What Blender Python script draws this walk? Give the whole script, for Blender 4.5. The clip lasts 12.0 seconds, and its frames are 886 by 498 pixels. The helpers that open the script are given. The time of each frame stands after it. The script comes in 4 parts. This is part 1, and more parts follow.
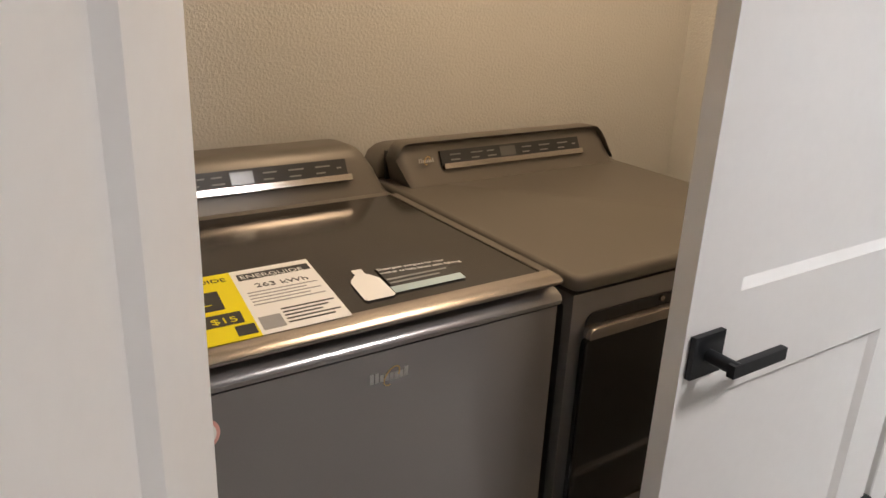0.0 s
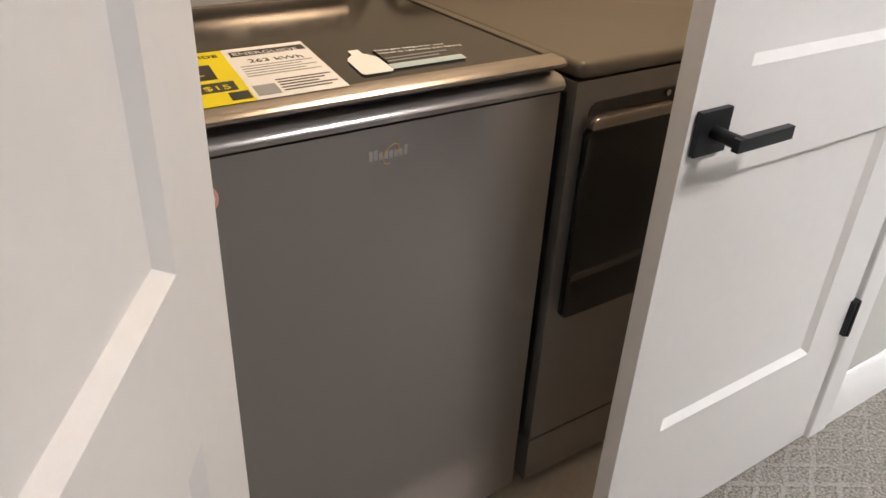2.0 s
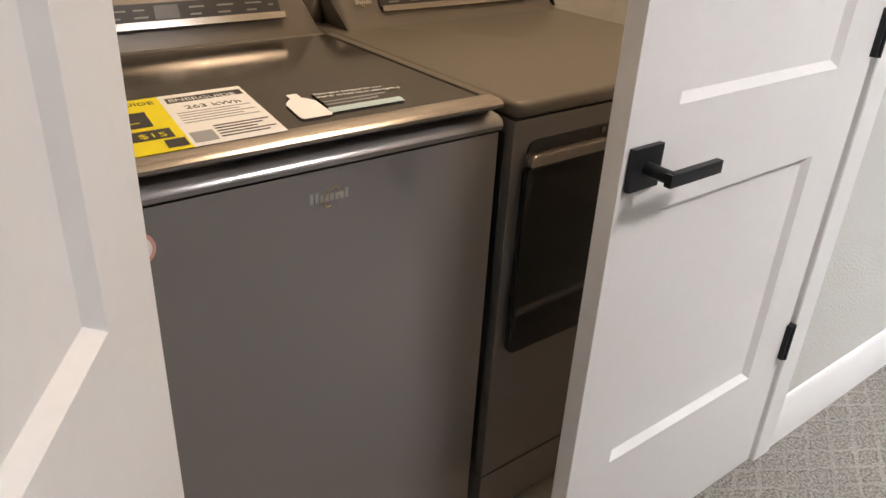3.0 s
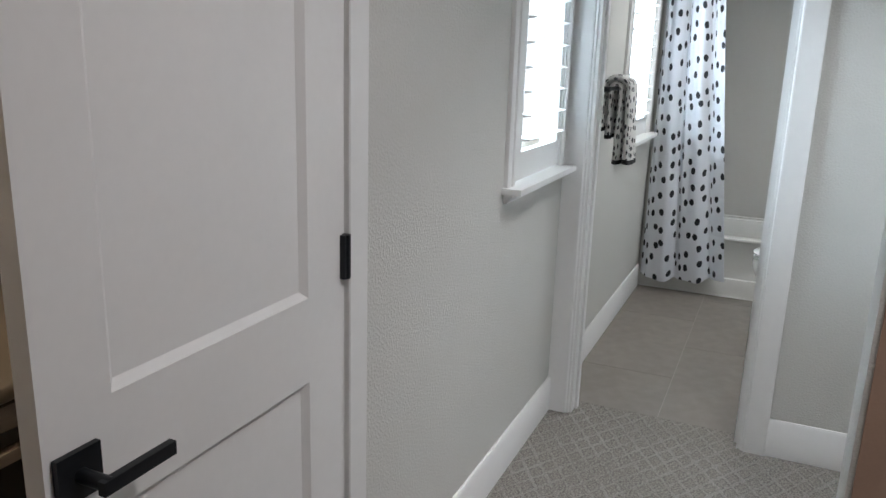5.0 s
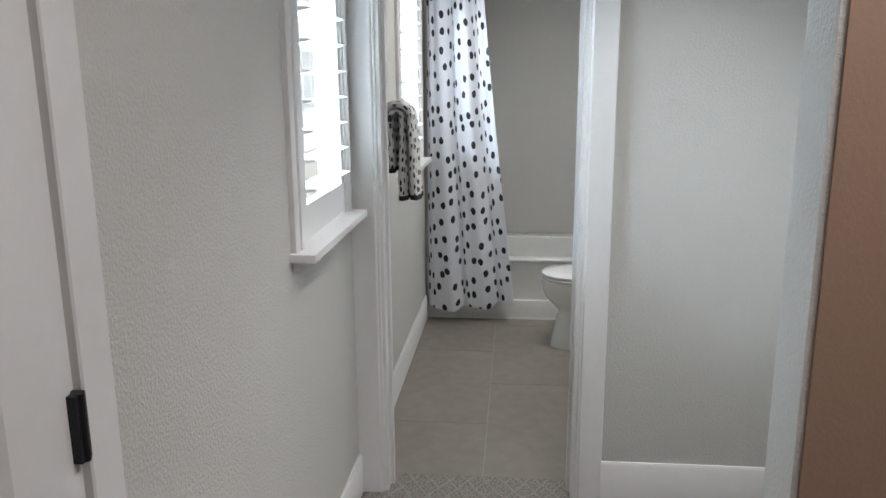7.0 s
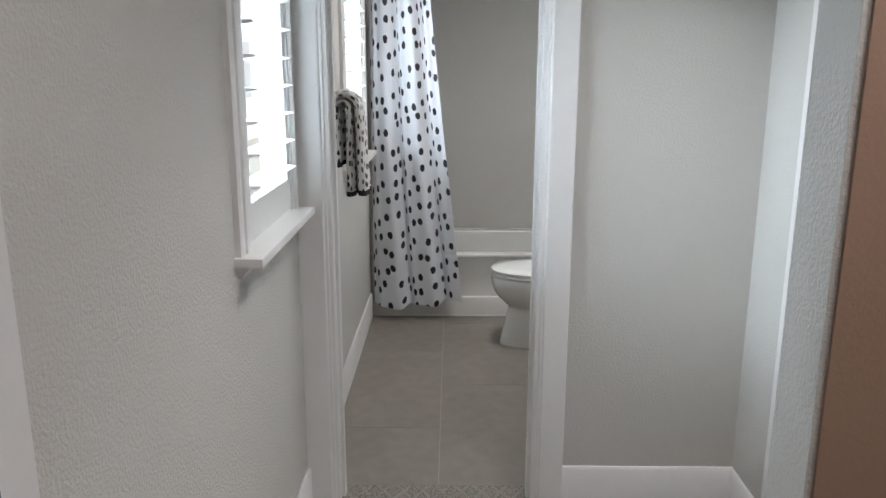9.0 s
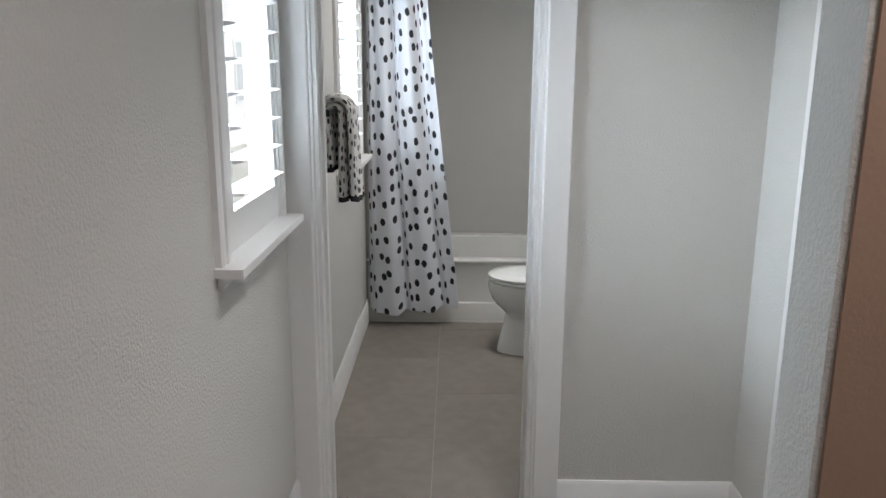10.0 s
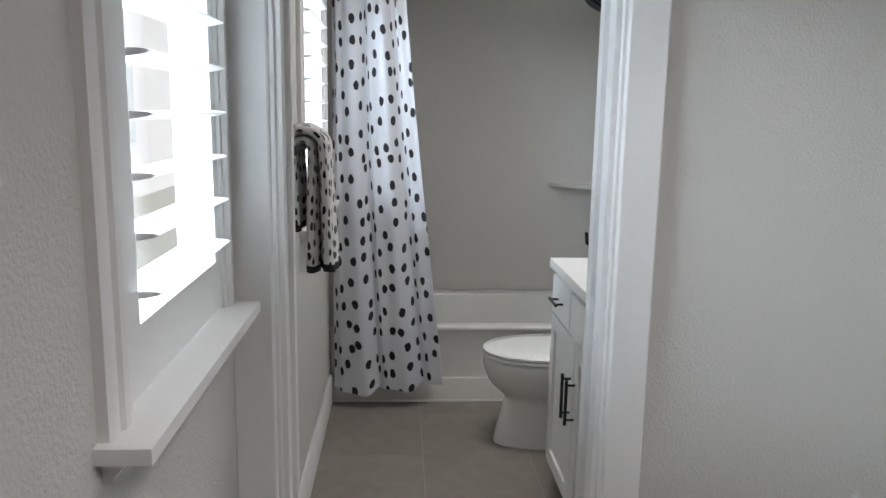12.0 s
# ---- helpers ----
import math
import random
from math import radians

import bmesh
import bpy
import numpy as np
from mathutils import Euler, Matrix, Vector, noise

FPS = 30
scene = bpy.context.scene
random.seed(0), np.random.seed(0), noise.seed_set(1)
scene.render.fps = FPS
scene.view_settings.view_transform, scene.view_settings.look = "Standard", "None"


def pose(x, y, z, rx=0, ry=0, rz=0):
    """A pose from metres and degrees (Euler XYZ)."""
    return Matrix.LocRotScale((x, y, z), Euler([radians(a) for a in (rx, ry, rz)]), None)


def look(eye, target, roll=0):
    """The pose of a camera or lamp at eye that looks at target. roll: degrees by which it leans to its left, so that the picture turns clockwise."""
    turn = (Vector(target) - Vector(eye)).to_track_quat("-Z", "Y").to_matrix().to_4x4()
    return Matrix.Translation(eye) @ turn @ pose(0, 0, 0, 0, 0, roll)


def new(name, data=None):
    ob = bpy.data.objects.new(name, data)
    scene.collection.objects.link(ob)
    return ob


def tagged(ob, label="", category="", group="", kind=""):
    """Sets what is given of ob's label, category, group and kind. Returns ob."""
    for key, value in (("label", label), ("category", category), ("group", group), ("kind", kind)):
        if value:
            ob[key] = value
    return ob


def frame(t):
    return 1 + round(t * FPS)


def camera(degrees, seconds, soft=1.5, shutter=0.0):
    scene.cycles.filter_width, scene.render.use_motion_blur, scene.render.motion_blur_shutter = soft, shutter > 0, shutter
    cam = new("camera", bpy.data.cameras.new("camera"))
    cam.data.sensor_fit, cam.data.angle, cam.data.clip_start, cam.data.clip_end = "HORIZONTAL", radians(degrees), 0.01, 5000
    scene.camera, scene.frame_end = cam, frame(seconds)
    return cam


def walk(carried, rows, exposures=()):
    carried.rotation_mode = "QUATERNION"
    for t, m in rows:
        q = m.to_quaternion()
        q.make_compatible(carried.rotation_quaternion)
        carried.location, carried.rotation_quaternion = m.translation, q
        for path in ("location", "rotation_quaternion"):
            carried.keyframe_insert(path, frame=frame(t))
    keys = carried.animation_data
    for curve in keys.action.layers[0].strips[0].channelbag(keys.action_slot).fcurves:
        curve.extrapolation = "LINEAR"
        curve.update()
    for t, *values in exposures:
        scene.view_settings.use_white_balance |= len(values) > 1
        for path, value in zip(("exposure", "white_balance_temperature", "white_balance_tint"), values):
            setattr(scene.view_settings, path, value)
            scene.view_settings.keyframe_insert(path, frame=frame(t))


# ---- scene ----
cam = camera(60.2, 12.0)
PATH = [
    (0, (0.058, 0.174, 1.447), (1.118, 1.724, 0.759), 2.6),
    (0.5, (0.052, 0.169, 1.388), (1.09, 1.676, 0.582), 2.5),
    (1, (0.048, 0.159, 1.353), (1.056, 1.625, 0.439), 2.5),
    (1.5, (0.044, 0.148, 1.33), (1.034, 1.583, 0.351), 2.7),
    (2, (0.043, 0.143, 1.323), (1.033, 1.56, 0.317), 2.9),
    (2.5, (0.044, 0.142, 1.325), (1.069, 1.545, 0.334), 3.0),
    (2.7, (0.044, 0.141, 1.325), (1.094, 1.539, 0.354), 3.1),
    (4.3, (0.21, 0.088, 1.442), (1.819, 1.104, 0.826), 2.4),
    (4.5, (0.246, 0.071, 1.447), (1.918, 1.006, 0.874), 2.3),
    (5, (0.33, 0.011, 1.471), (2.106, 0.788, 0.977), 1.8),
    (5.5, (0.495, -0.006, 1.472), (2.335, 0.632, 1.015), 1.6),
    (6, (0.613, 0.012, 1.475), (2.496, 0.52, 1.032), 1.0),
    (6.5, (0.69, 0.103, 1.489), (2.61, 0.451, 1.049), 0.4),
    (7, (0.767, 0.242, 1.498), (2.709, 0.428, 1.059), -0.4),
    (9, (0.909, 0.31, 1.487), (2.856, 0.33, 1.028), 0.1),
    (9.5, (0.921, 0.301, 1.491), (2.868, 0.323, 1.031), 0.2),
    (10, (0.975, 0.279, 1.492), (2.923, 0.305, 1.038), 0.3),
    (10.5, (1.086, 0.267, 1.495), (3.037, 0.285, 1.054), 0.6),
    (11, (1.219, 0.317, 1.484), (3.173, 0.306, 1.06), 0.7),
    (11.5, (1.471, 0.433, 1.477), (3.431, 0.373, 1.08), 0.7),
    (12, (1.751, 0.456, 1.45), (3.716, 0.343, 1.093), 1.0),
]
walk(cam, [(t, look(eye, target, roll)) for t, eye, target, roll in PATH],
     exposures=[(0, 0.86, 6400, 8), (1, 0.98, 6400, 8), (2.7, 1.10, 6450, 9), (4.5, 0.26, 6150, 7), (5.2, -0.06, 6200, 8), (6.5, -0.06, 6350, 9), (7.2, -0.06, 6450, 10), (10, -0.22, 6500, 11), (12, -0.44, 6500, 11)])

# ---- world, sun, lamps ----
world = bpy.data.worlds.new("sky")
scene.world = world
world.use_nodes = True
wn = world.node_tree.nodes
sky = wn.new("ShaderNodeTexSky")
sky.sky_type = "NISHITA"
sky.sun_disc = False
sky.sun_elevation = radians(48)
sky.sun_rotation = radians(200)
world.node_tree.links.new(sky.outputs[0], wn["Background"].inputs[0])
wn["Background"].inputs[1].default_value = 0.12

sun = new("sun", bpy.data.lights.new("sun", "SUN"))
sun.data.energy, sun.data.angle, sun.data.color = 4.5, radians(0.5), (1.0, 0.95, 0.88)
sun.matrix_world = look((-2.0, -6.0, 7.0), (0, 0, 0))


def area_lamp(name, eye, target, sx, sy, watts, color):
    lamp = new(name, bpy.data.lights.new(name, "AREA"))
    lamp.data.shape, lamp.data.size, lamp.data.size_y = "RECTANGLE", sx, sy
    lamp.data.energy, lamp.data.color = watts, color
    lamp.matrix_world = look(eye, target)
    return lamp


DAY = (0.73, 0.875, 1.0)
# unseen lamp added over the side yard, a sky stand-in for both windows
area_lamp("sky_stand_in", (3.75, 3.1, 2.85), (3.7, 0.9, 1.35), 4.2, 1.8, 1300, DAY)
area_lamp("closet_lamp", (1.25, 1.20, 2.52), (1.15, 1.40, 0), 0.45, 0.45, 9.0, (1.0, 0.72, 0.47))
overhead = area_lamp("hall_area_lamp", (1.45, -0.50, 2.58), (1.30, -0.40, 0), 0.42, 0.42, 16, (1.0, 0.935, 0.92))
overhead.data.spread = radians(150)
# added fill lamp to even out the carpet and walls; no fixture known
overhead = area_lamp("hall_area_lamp", (2.55, -0.24, 2.58), (2.55, -0.24, 0), 0.20, 0.20, 7, (0.98, 0.96, 0.96))
overhead.data.spread = radians(88)
# fill lamp added over the bathroom floor; no lit fixture known there
overhead = area_lamp("bath_fill", (4.55, 0.0, 2.57), (4.55, 0.0, 0), 0.40, 0.40, 15, (0.99, 0.97, 0.95))
overhead.data.spread = radians(135)


# ---- materials ----
def mat(name, color, rough=0.5, metal=0.0, bump=0.0, scale=60.0, vary=0.06, coarse=2.5, coat=0.0, detail=4.0, dist=0.002):
    m = bpy.data.materials.new(name)
    m.use_nodes = True
    n, l = m.node_tree.nodes, m.node_tree.links
    b = n["Principled BSDF"]
    b.inputs["Roughness"].default_value, b.inputs["Metallic"].default_value = rough, metal
    b.inputs["Coat Weight"].default_value = coat
    tc = n.new("ShaderNodeTexCoord")
    big = n.new("ShaderNodeTexNoise")
    big.inputs["Scale"].default_value, big.inputs["Detail"].default_value = coarse, 3
    fine = n.new("ShaderNodeTexNoise")
    fine.inputs["Scale"].default_value, fine.inputs["Detail"].default_value = scale, detail
    for t in (big, fine):
        l.new(tc.outputs["Object"], t.inputs["Vector"])
    add = n.new("ShaderNodeMath")
    add.operation = "ADD"
    l.new(big.outputs[0], add.inputs[0])
    l.new(fine.outputs[0], add.inputs[1])
    rng = n.new("ShaderNodeMapRange")
    rng.inputs["From Min"].default_value, rng.inputs["From Max"].default_value = 0.6, 1.4
    rng.inputs["To Min"].default_value, rng.inputs["To Max"].default_value = 1 - vary, 1 + vary
    l.new(add.outputs[0], rng.inputs[0])
    mul = n.new("ShaderNodeVectorMath")
    mul.operation = "SCALE"
    mul.inputs[0].default_value = color
    l.new(rng.outputs[0], mul.inputs["Scale"])
    l.new(mul.outputs[0], b.inputs["Base Color"])
    rr = n.new("ShaderNodeMapRange")
    rr.inputs["To Min"].default_value, rr.inputs["To Max"].default_value = rough * 0.85, min(1, rough * 1.15)
    l.new(big.outputs[0], rr.inputs[0])
    l.new(rr.outputs[0], b.inputs["Roughness"])
    if bump:
        bp = n.new("ShaderNodeBump")
        bp.inputs["Strength"].default_value, bp.inputs["Distance"].default_value = bump, dist
        l.new(fine.outputs[0], bp.inputs["Height"])
        l.new(bp.outputs[0], b.inputs["Normal"])
    return m


BROWN = mat("brown_wall_surface", (0.37, 0.245, 0.180), 0.75, bump=0.12, scale=150, vary=0.04, coarse=1.6, dist=0.004, detail=2)
PAINT = mat("wall_paint", (0.600, 0.588, 0.558), 0.70, bump=0.62, scale=140, vary=0.03, coarse=1.6, dist=0.004, detail=2)
CEIL = mat("ceiling_paint", (0.78, 0.77, 0.75), 0.9, bump=0.4, scale=110, vary=0.03)
WHITE = mat("white_trim_paint", (0.80, 0.79, 0.78), 0.40, bump=0.03, scale=35, vary=0.02)
DOOR = mat("white_door_paint", (0.80, 0.79, 0.78), 0.42, bump=0.05, scale=50, vary=0.02)
SHUTTER = mat("shutter_white", (0.82, 0.82, 0.81), 0.4, vary=0.02)
BLACK = mat("black_metal", (0.022, 0.024, 0.028), 0.38, 0.6, vary=0.2)
STEEL = mat("appliance_grey_enamel", (0.270, 0.256, 0.252), 0.20, 0.5, vary=0.04, scale=400, coat=0.9)
STEELTOP = mat("appliance_top_enamel", (0.155, 0.139, 0.120), 0.42, 0.35, vary=0.04, scale=600)
DARKLID = mat("dark_glass_lid", (0.036, 0.032, 0.028), 0.13, 0.0, vary=0.05)
DARKLID.node_tree.nodes["Principled BSDF"].inputs["IOR"].default_value = 1.45
SILVER = mat("satin_silver_trim", (0.40, 0.36, 0.33), 0.22, 0.9, vary=0.05)
BLACKGLASS = mat("black_dryer_door", (0.006, 0.006, 0.007), 0.07, 0.0, vary=0.1)
# black plastic parts, and the shade put into the machines' gaps
BLACKPLASTIC_SHADE = mat("black_plastic_and_shade", (0.02, 0.02, 0.021), 0.45, vary=0.1)
PORCELAIN = mat("white_porcelain", (0.80, 0.80, 0.78), 0.12, vary=0.01, coat=0.5)
ACRYLIC = mat("tub_acrylic", (0.72, 0.71, 0.68), 0.22, vary=0.015)
SURROUND = mat("tub_surround", (0.55, 0.53, 0.50), 0.5, vary=0.012, coarse=0.8)
QUARTZ = mat("white_quartz", (0.78, 0.77, 0.75), 0.18, vary=0.03, coarse=9)
CABINET = mat("white_cabinet", (0.78, 0.78, 0.77), 0.35, vary=0.02)
PAPER = mat("white_paper", (0.80, 0.79, 0.76), 0.6, vary=0.02)
YELLOW = mat("yellow_label", (0.78, 0.66, 0.0), 0.5, vary=0.02)
INK = mat("black_ink", (0.03, 0.03, 0.03), 0.6, vary=0.1)
GREYINK = mat("grey_ink", (0.30, 0.30, 0.30), 0.6, vary=0.1)
TEAL = mat("pale_teal_print", (0.42, 0.52, 0.52), 0.5, vary=0.05)


def bx(bm, x0, x1, y0, y1, z0, z1):
    vs = [bm.verts.new(p) for p in ((x0, y0, z0), (x1, y0, z0), (x1, y1, z0), (x0, y1, z0), (x0, y0, z1), (x1, y0, z1), (x1, y1, z1), (x0, y1, z1))]
    for f in ((0, 3, 2, 1), (4, 5, 6, 7), (0, 1, 5, 4), (1, 2, 6, 5), (2, 3, 7, 6), (3, 0, 4, 7)):
        bm.faces.new([vs[i] for i in f])
    return vs


def soft(bm, width, segments=2, angle=40):
    edges = [e for e in bm.edges if len(e.link_faces) == 2 and e.calc_face_angle(0) > radians(angle)]
    bmesh.ops.bevel(bm, geom=edges, offset=width, segments=segments, affect="EDGES", profile=0.5, clamp_overlap=True)


def link(name, bm, material, smooth=True, sharp=35):
    me = bpy.data.meshes.new(name)
    bmesh.ops.recalc_face_normals(bm, faces=bm.faces)
    bm.to_mesh(me)
    bm.free()
    if smooth:
        me.shade_smooth()
        me.set_sharp_from_angle(angle=radians(sharp))
    me.materials.append(material)
    return new(name, me)


def part(name, bm, material, parent, label="", sharp=35):
    ob = link(name, bm, material, True, sharp)
    ob.parent = parent
    if label:
        ob["label"] = label
    return ob


def box_part(name, dims, material, parent, bevel=0.0, label="", segments=2):
    bm = bmesh.new()
    bx(bm, *dims)
    if bevel:
        soft(bm, bevel, segments)
    return part(name, bm, material, parent, label)


def structure(name, boxes, material, label="", bevel=0.0, category=""):
    bm = bmesh.new()
    for b in boxes:
        bx(bm, *b)
    if bevel:
        soft(bm, bevel)
    return tagged(link(name, bm, material), label, category, kind="structure")


def thing(name, label, category, group=""):
    return tagged(new(name), label, category, group)


def tube(bm, points, r, sides=12):
    """A round bar along points."""
    rings = []
    pts = [Vector(p) for p in points]
    for i, p in enumerate(pts):
        d = (pts[min(i + 1, len(pts) - 1)] - pts[max(i - 1, 0)]).normalized()
        u = d.orthogonal().normalized() if i == 0 else (u - d * u.dot(d)).normalized()
        v = d.cross(u)
        rings.append([bm.verts.new(p + (u * math.cos(a) + v * math.sin(a)) * r) for a in (2 * math.pi * k / sides for k in range(sides))])
    for a, b in zip(rings, rings[1:]):
        for k in range(sides):
            bm.faces.new((a[k], a[(k + 1) % sides], b[(k + 1) % sides], b[k]))
    bm.faces.new(rings[0][::-1])
    bm.faces.new(rings[-1])


def extrude_profile(bm, profile, a, b, axis):
    """A closed profile of (u, v) pairs swept from a to b along x, y or z."""
    put = {"x": lambda s, u, v: (s, u, v), "y": lambda s, u, v: (u, s, v), "z": lambda s, u, v: (u, v, s)}[axis]
    r0 = [bm.verts.new(put(a, u, v)) for u, v in profile]
    r1 = [bm.verts.new(put(b, u, v)) for u, v in profile]
    n = len(profile)
    for i in range(n):
        bm.faces.new((r0[i], r0[(i + 1) % n], r1[(i + 1) % n], r1[i]))
    bm.faces.new(r0[::-1])
    bm.faces.new(r1)


# ---- plan ----
WY = 0.80          # face of the wall with the closet and the windows
EX = 3.315         # face of the end wall with the bathroom door
TOP = 2.60
CL, CR = 0.192, 1.612   # closet opening
BR, BL = 0.028, 0.692   # bathroom opening
HEAD = 2.05

# ---- structure ----
structure("wall_north", [
    (-1.4, CL - 0.02, WY, WY + 0.14, 0, TOP), (CL - 0.02, CR + 0.02, WY, WY + 0.14, HEAD + 0.02, TOP),
    (CR + 0.02, 2.650, WY, WY + 0.14, 0, TOP), (2.650, 3.215, WY, WY + 0.14, 0, 1.060), (2.650, 3.215, WY, WY + 0.14, 2.02, TOP),
    (3.215, 3.44, WY, WY + 0.035, 0, TOP), (3.215, 3.44, WY + 0.035, WY + 0.14, 0, 1.060), (3.215, 3.44, WY + 0.035, WY + 0.14, 2.02, TOP), (3.44, 4.42, WY, WY + 0.14, 0, TOP), (4.42, 5.20, WY, WY + 0.14, 0, 1.030), (4.42, 5.20, WY, WY + 0.14, 2.00, TOP),
    (5.20, 6.40, WY, WY + 0.14, 0, TOP)], PAINT, "light grey painted wall with orange-peel texture")
structure("wall_east", [(EX, EX + 0.115, -0.80, BR - 0.02, 0, TOP), (EX, EX + 0.115, BL + 0.02, WY, 0, TOP), (EX, EX + 0.115, BR - 0.02, BL + 0.02, HEAD + 0.02, TOP)],
          PAINT, "light grey painted end wall around the bathroom doorway")
structure("wall_pier", [(1.882, 2.000, -0.375, -0.188, 0, TOP), (1.882, 2.000, -1.70, -1.15, 0, TOP), (1.882, 2.000, -1.15, -0.375, HEAD, TOP)], PAINT, "grey textured wall end with rounded corners", 0.012)
# the brown tone is put into a thin slab over the grey pier
structure("wall_brown", [(1.876, 1.8835, -0.377, -0.199, 0.0, TOP), (1.876, 1.8835, -1.60, -1.15, 0, TOP), (1.876, 1.8835, -1.15, -0.377, HEAD, TOP)], BROWN, "brown wall face with orange-peel texture", 0.002)
structure("wall_recess", [(1.996, 2.13, -0.78, -0.665, 0, TOP), (2.945, EX, -0.78, -0.665, 0, TOP), (2.13, 2.945, -0.78, -0.665, HEAD, TOP)], PAINT, "grey painted wall beside a side door")
structure("wall_side_room", [(1.996, 3.43, -1.80, -1.70, 0, TOP), (3.33, 3.43, -1.70, -0.84, 0, TOP)], PAINT, "plain painted wall closing the room behind the side door")
structure("wall_hall_south", [(-1.4, 1.874, -1.70, -1.60, 0, TOP)], PAINT, "plain grey painted wall behind the walker")
structure("wall_hall_west", [(-1.5, -1.4, -1.70, WY + 0.14, 0, TOP)], PAINT, "plain grey painted wall at the closed hall end")
structure("wall_closet_west", [(-0.10, 0.02, WY + 0.14, 1.80, 0, TOP)], PAINT, "grey painted laundry closet side wall")
structure("wall_closet_north", [(-0.10, 2.20, 1.80, 1.90, 0, TOP)], PAINT, "painted back wall of the laundry closet in warm light")
structure("wall_closet_east", [(2.05, 2.20, WY + 0.14, 1.80, 0, TOP)], PAINT, "grey painted laundry closet end wall")
structure("wall_bath_south", [(EX + 0.115, 6.40, -0.84, -0.725, 0, TOP)], PAINT, "light grey painted bathroom wall")
structure("wall_bath_east", [(6.17, 6.40, -0.725, WY, 0, TOP)], PAINT, "light grey bathroom end wall behind the tub")
structure("ceiling", [(-1.5, 6.40, -1.80, 1.90, TOP, TOP + 0.1)], CEIL, "flat white ceiling")


def carpet_material():
    m = bpy.data.materials.new("lattice_carpet")
    m.use_nodes = True
    n, l = m.node_tree.nodes, m.node_tree.links
    b = n["Principled BSDF"]
    b.inputs["Roughness"].default_value = 0.95
    b.inputs["Sheen Weight"].default_value = 0.05
    tc = n.new("ShaderNodeTexCoord")
    warp = n.new("ShaderNodeTexNoise")
    warp.inputs["Scale"].default_value, warp.inputs["Detail"].default_value = 48, 4
    l.new(tc.outputs["Object"], warp.inputs["Vector"])
    sc = n.new("ShaderNodeVectorMath")
    sc.operation = "MULTIPLY_ADD"
    sc.inputs[1].default_value = (0.027, 0.027, 0)
    l.new(warp.outputs["Color"], sc.inputs[0])
    l.new(tc.outputs["Object"], sc.inputs[2])
    waves = []
    for ang in (32, -32):
        mp = n.new("ShaderNodeMapping")
        mp.inputs["Rotation"].default_value = (0, 0, radians(ang))
        l.new(sc.outputs[0], mp.inputs[0])
        w = n.new("ShaderNodeTexWave")
        w.wave_type, w.bands_direction, w.wave_profile = "BANDS", "Y", "SIN"
        w.inputs["Scale"].default_value = 5.3
        w.inputs["Distortion"].default_value = 0.12
        l.new(mp.outputs[0], w.inputs["Vector"])
        waves.append(w)
    mx = n.new("ShaderNodeMath")
    mx.operation = "MAXIMUM"
    l.new(waves[0].outputs["Fac"], mx.inputs[0])
    l.new(waves[1].outputs["Fac"], mx.inputs[1])
    line = n.new("ShaderNodeMapRange")
    line.inputs["From Min"].default_value, line.inputs["From Max"].default_value = 0.85, 0.93
    l.new(mx.outputs[0], line.inputs[0])
    edge = n.new("ShaderNodeValToRGB")
    edge.color_ramp.elements[0].position, edge.color_ramp.elements[0].color = 0.70, (1, 1, 1, 1)
    edge.color_ramp.elements[1].position, edge.color_ramp.elements[1].color = 0.93, (1, 1, 1, 1)
    el = edge.color_ramp.elements.new(0.84)
    el.color = (0.58, 0.57, 0.56, 1)
    worn = n.new("ShaderNodeTexNoise")
    worn.inputs["Scale"].default_value, worn.inputs["Detail"].default_value = 34, 4
    l.new(tc.outputs["Object"], worn.inputs["Vector"])
    wr = n.new("ShaderNodeMapRange")
    wr.inputs["From Min"].default_value, wr.inputs["From Max"].default_value = 0.40, 0.58
    wr.inputs["To Max"].default_value = 0.95
    l.new(worn.outputs[0], wr.inputs[0])
    l.new(mx.outputs[0], edge.inputs[0])
    loop = n.new("ShaderNodeTexVoronoi")
    loop.inputs["Scale"].default_value = 260
    l.new(tc.outputs["Object"], loop.inputs["Vector"])
    fuzz = n.new("ShaderNodeTexNoise")
    fuzz.inputs["Scale"].default_value, fuzz.inputs["Detail"].default_value = 150, 6
    l.new(tc.outputs["Object"], fuzz.inputs["Vector"])
    ramp = n.new("ShaderNodeValToRGB")
    ramp.color_ramp.elements[0].position, ramp.color_ramp.elements[0].color = 0.34, (0.115, 0.105, 0.094, 1)
    ramp.color_ramp.elements[1].position, ramp.color_ramp.elements[1].color = 0.66, (0.34, 0.31, 0.28, 1)
    l.new(fuzz.outputs[0], ramp.inputs[0])
    mix = n.new("ShaderNodeMix")
    mix.data_type = "RGBA"
    mix.inputs["B"].default_value = (0.40, 0.375, 0.345, 1)
    k = n.new("ShaderNodeMath")
    k.operation = "MULTIPLY"
    l.new(line.outputs[0], k.inputs[0])
    brush = n.new("ShaderNodeTexNoise")
    brush.inputs["Scale"].default_value, brush.inputs["Detail"].default_value = 5.0, 6
    l.new(tc.outputs["Object"], brush.inputs["Vector"])
    br = n.new("ShaderNodeMapRange")
    br.inputs["From Min"].default_value, br.inputs["From Max"].default_value = 0.30, 0.62
    br.inputs["To Min"].default_value, br.inputs["To Max"].default_value = 0.50, 0.14
    l.new(brush.outputs[0], br.inputs[0])
    l.new(br.outputs[0], k.inputs[1])
    l.new(k.outputs[0], mix.inputs["Factor"])
    l.new(ramp.outputs[0], mix.inputs["A"])
    dark = n.new("ShaderNodeMix")
    dark.data_type, dark.blend_type = "RGBA", "MULTIPLY"
    dark.inputs["Factor"].default_value = 0.8
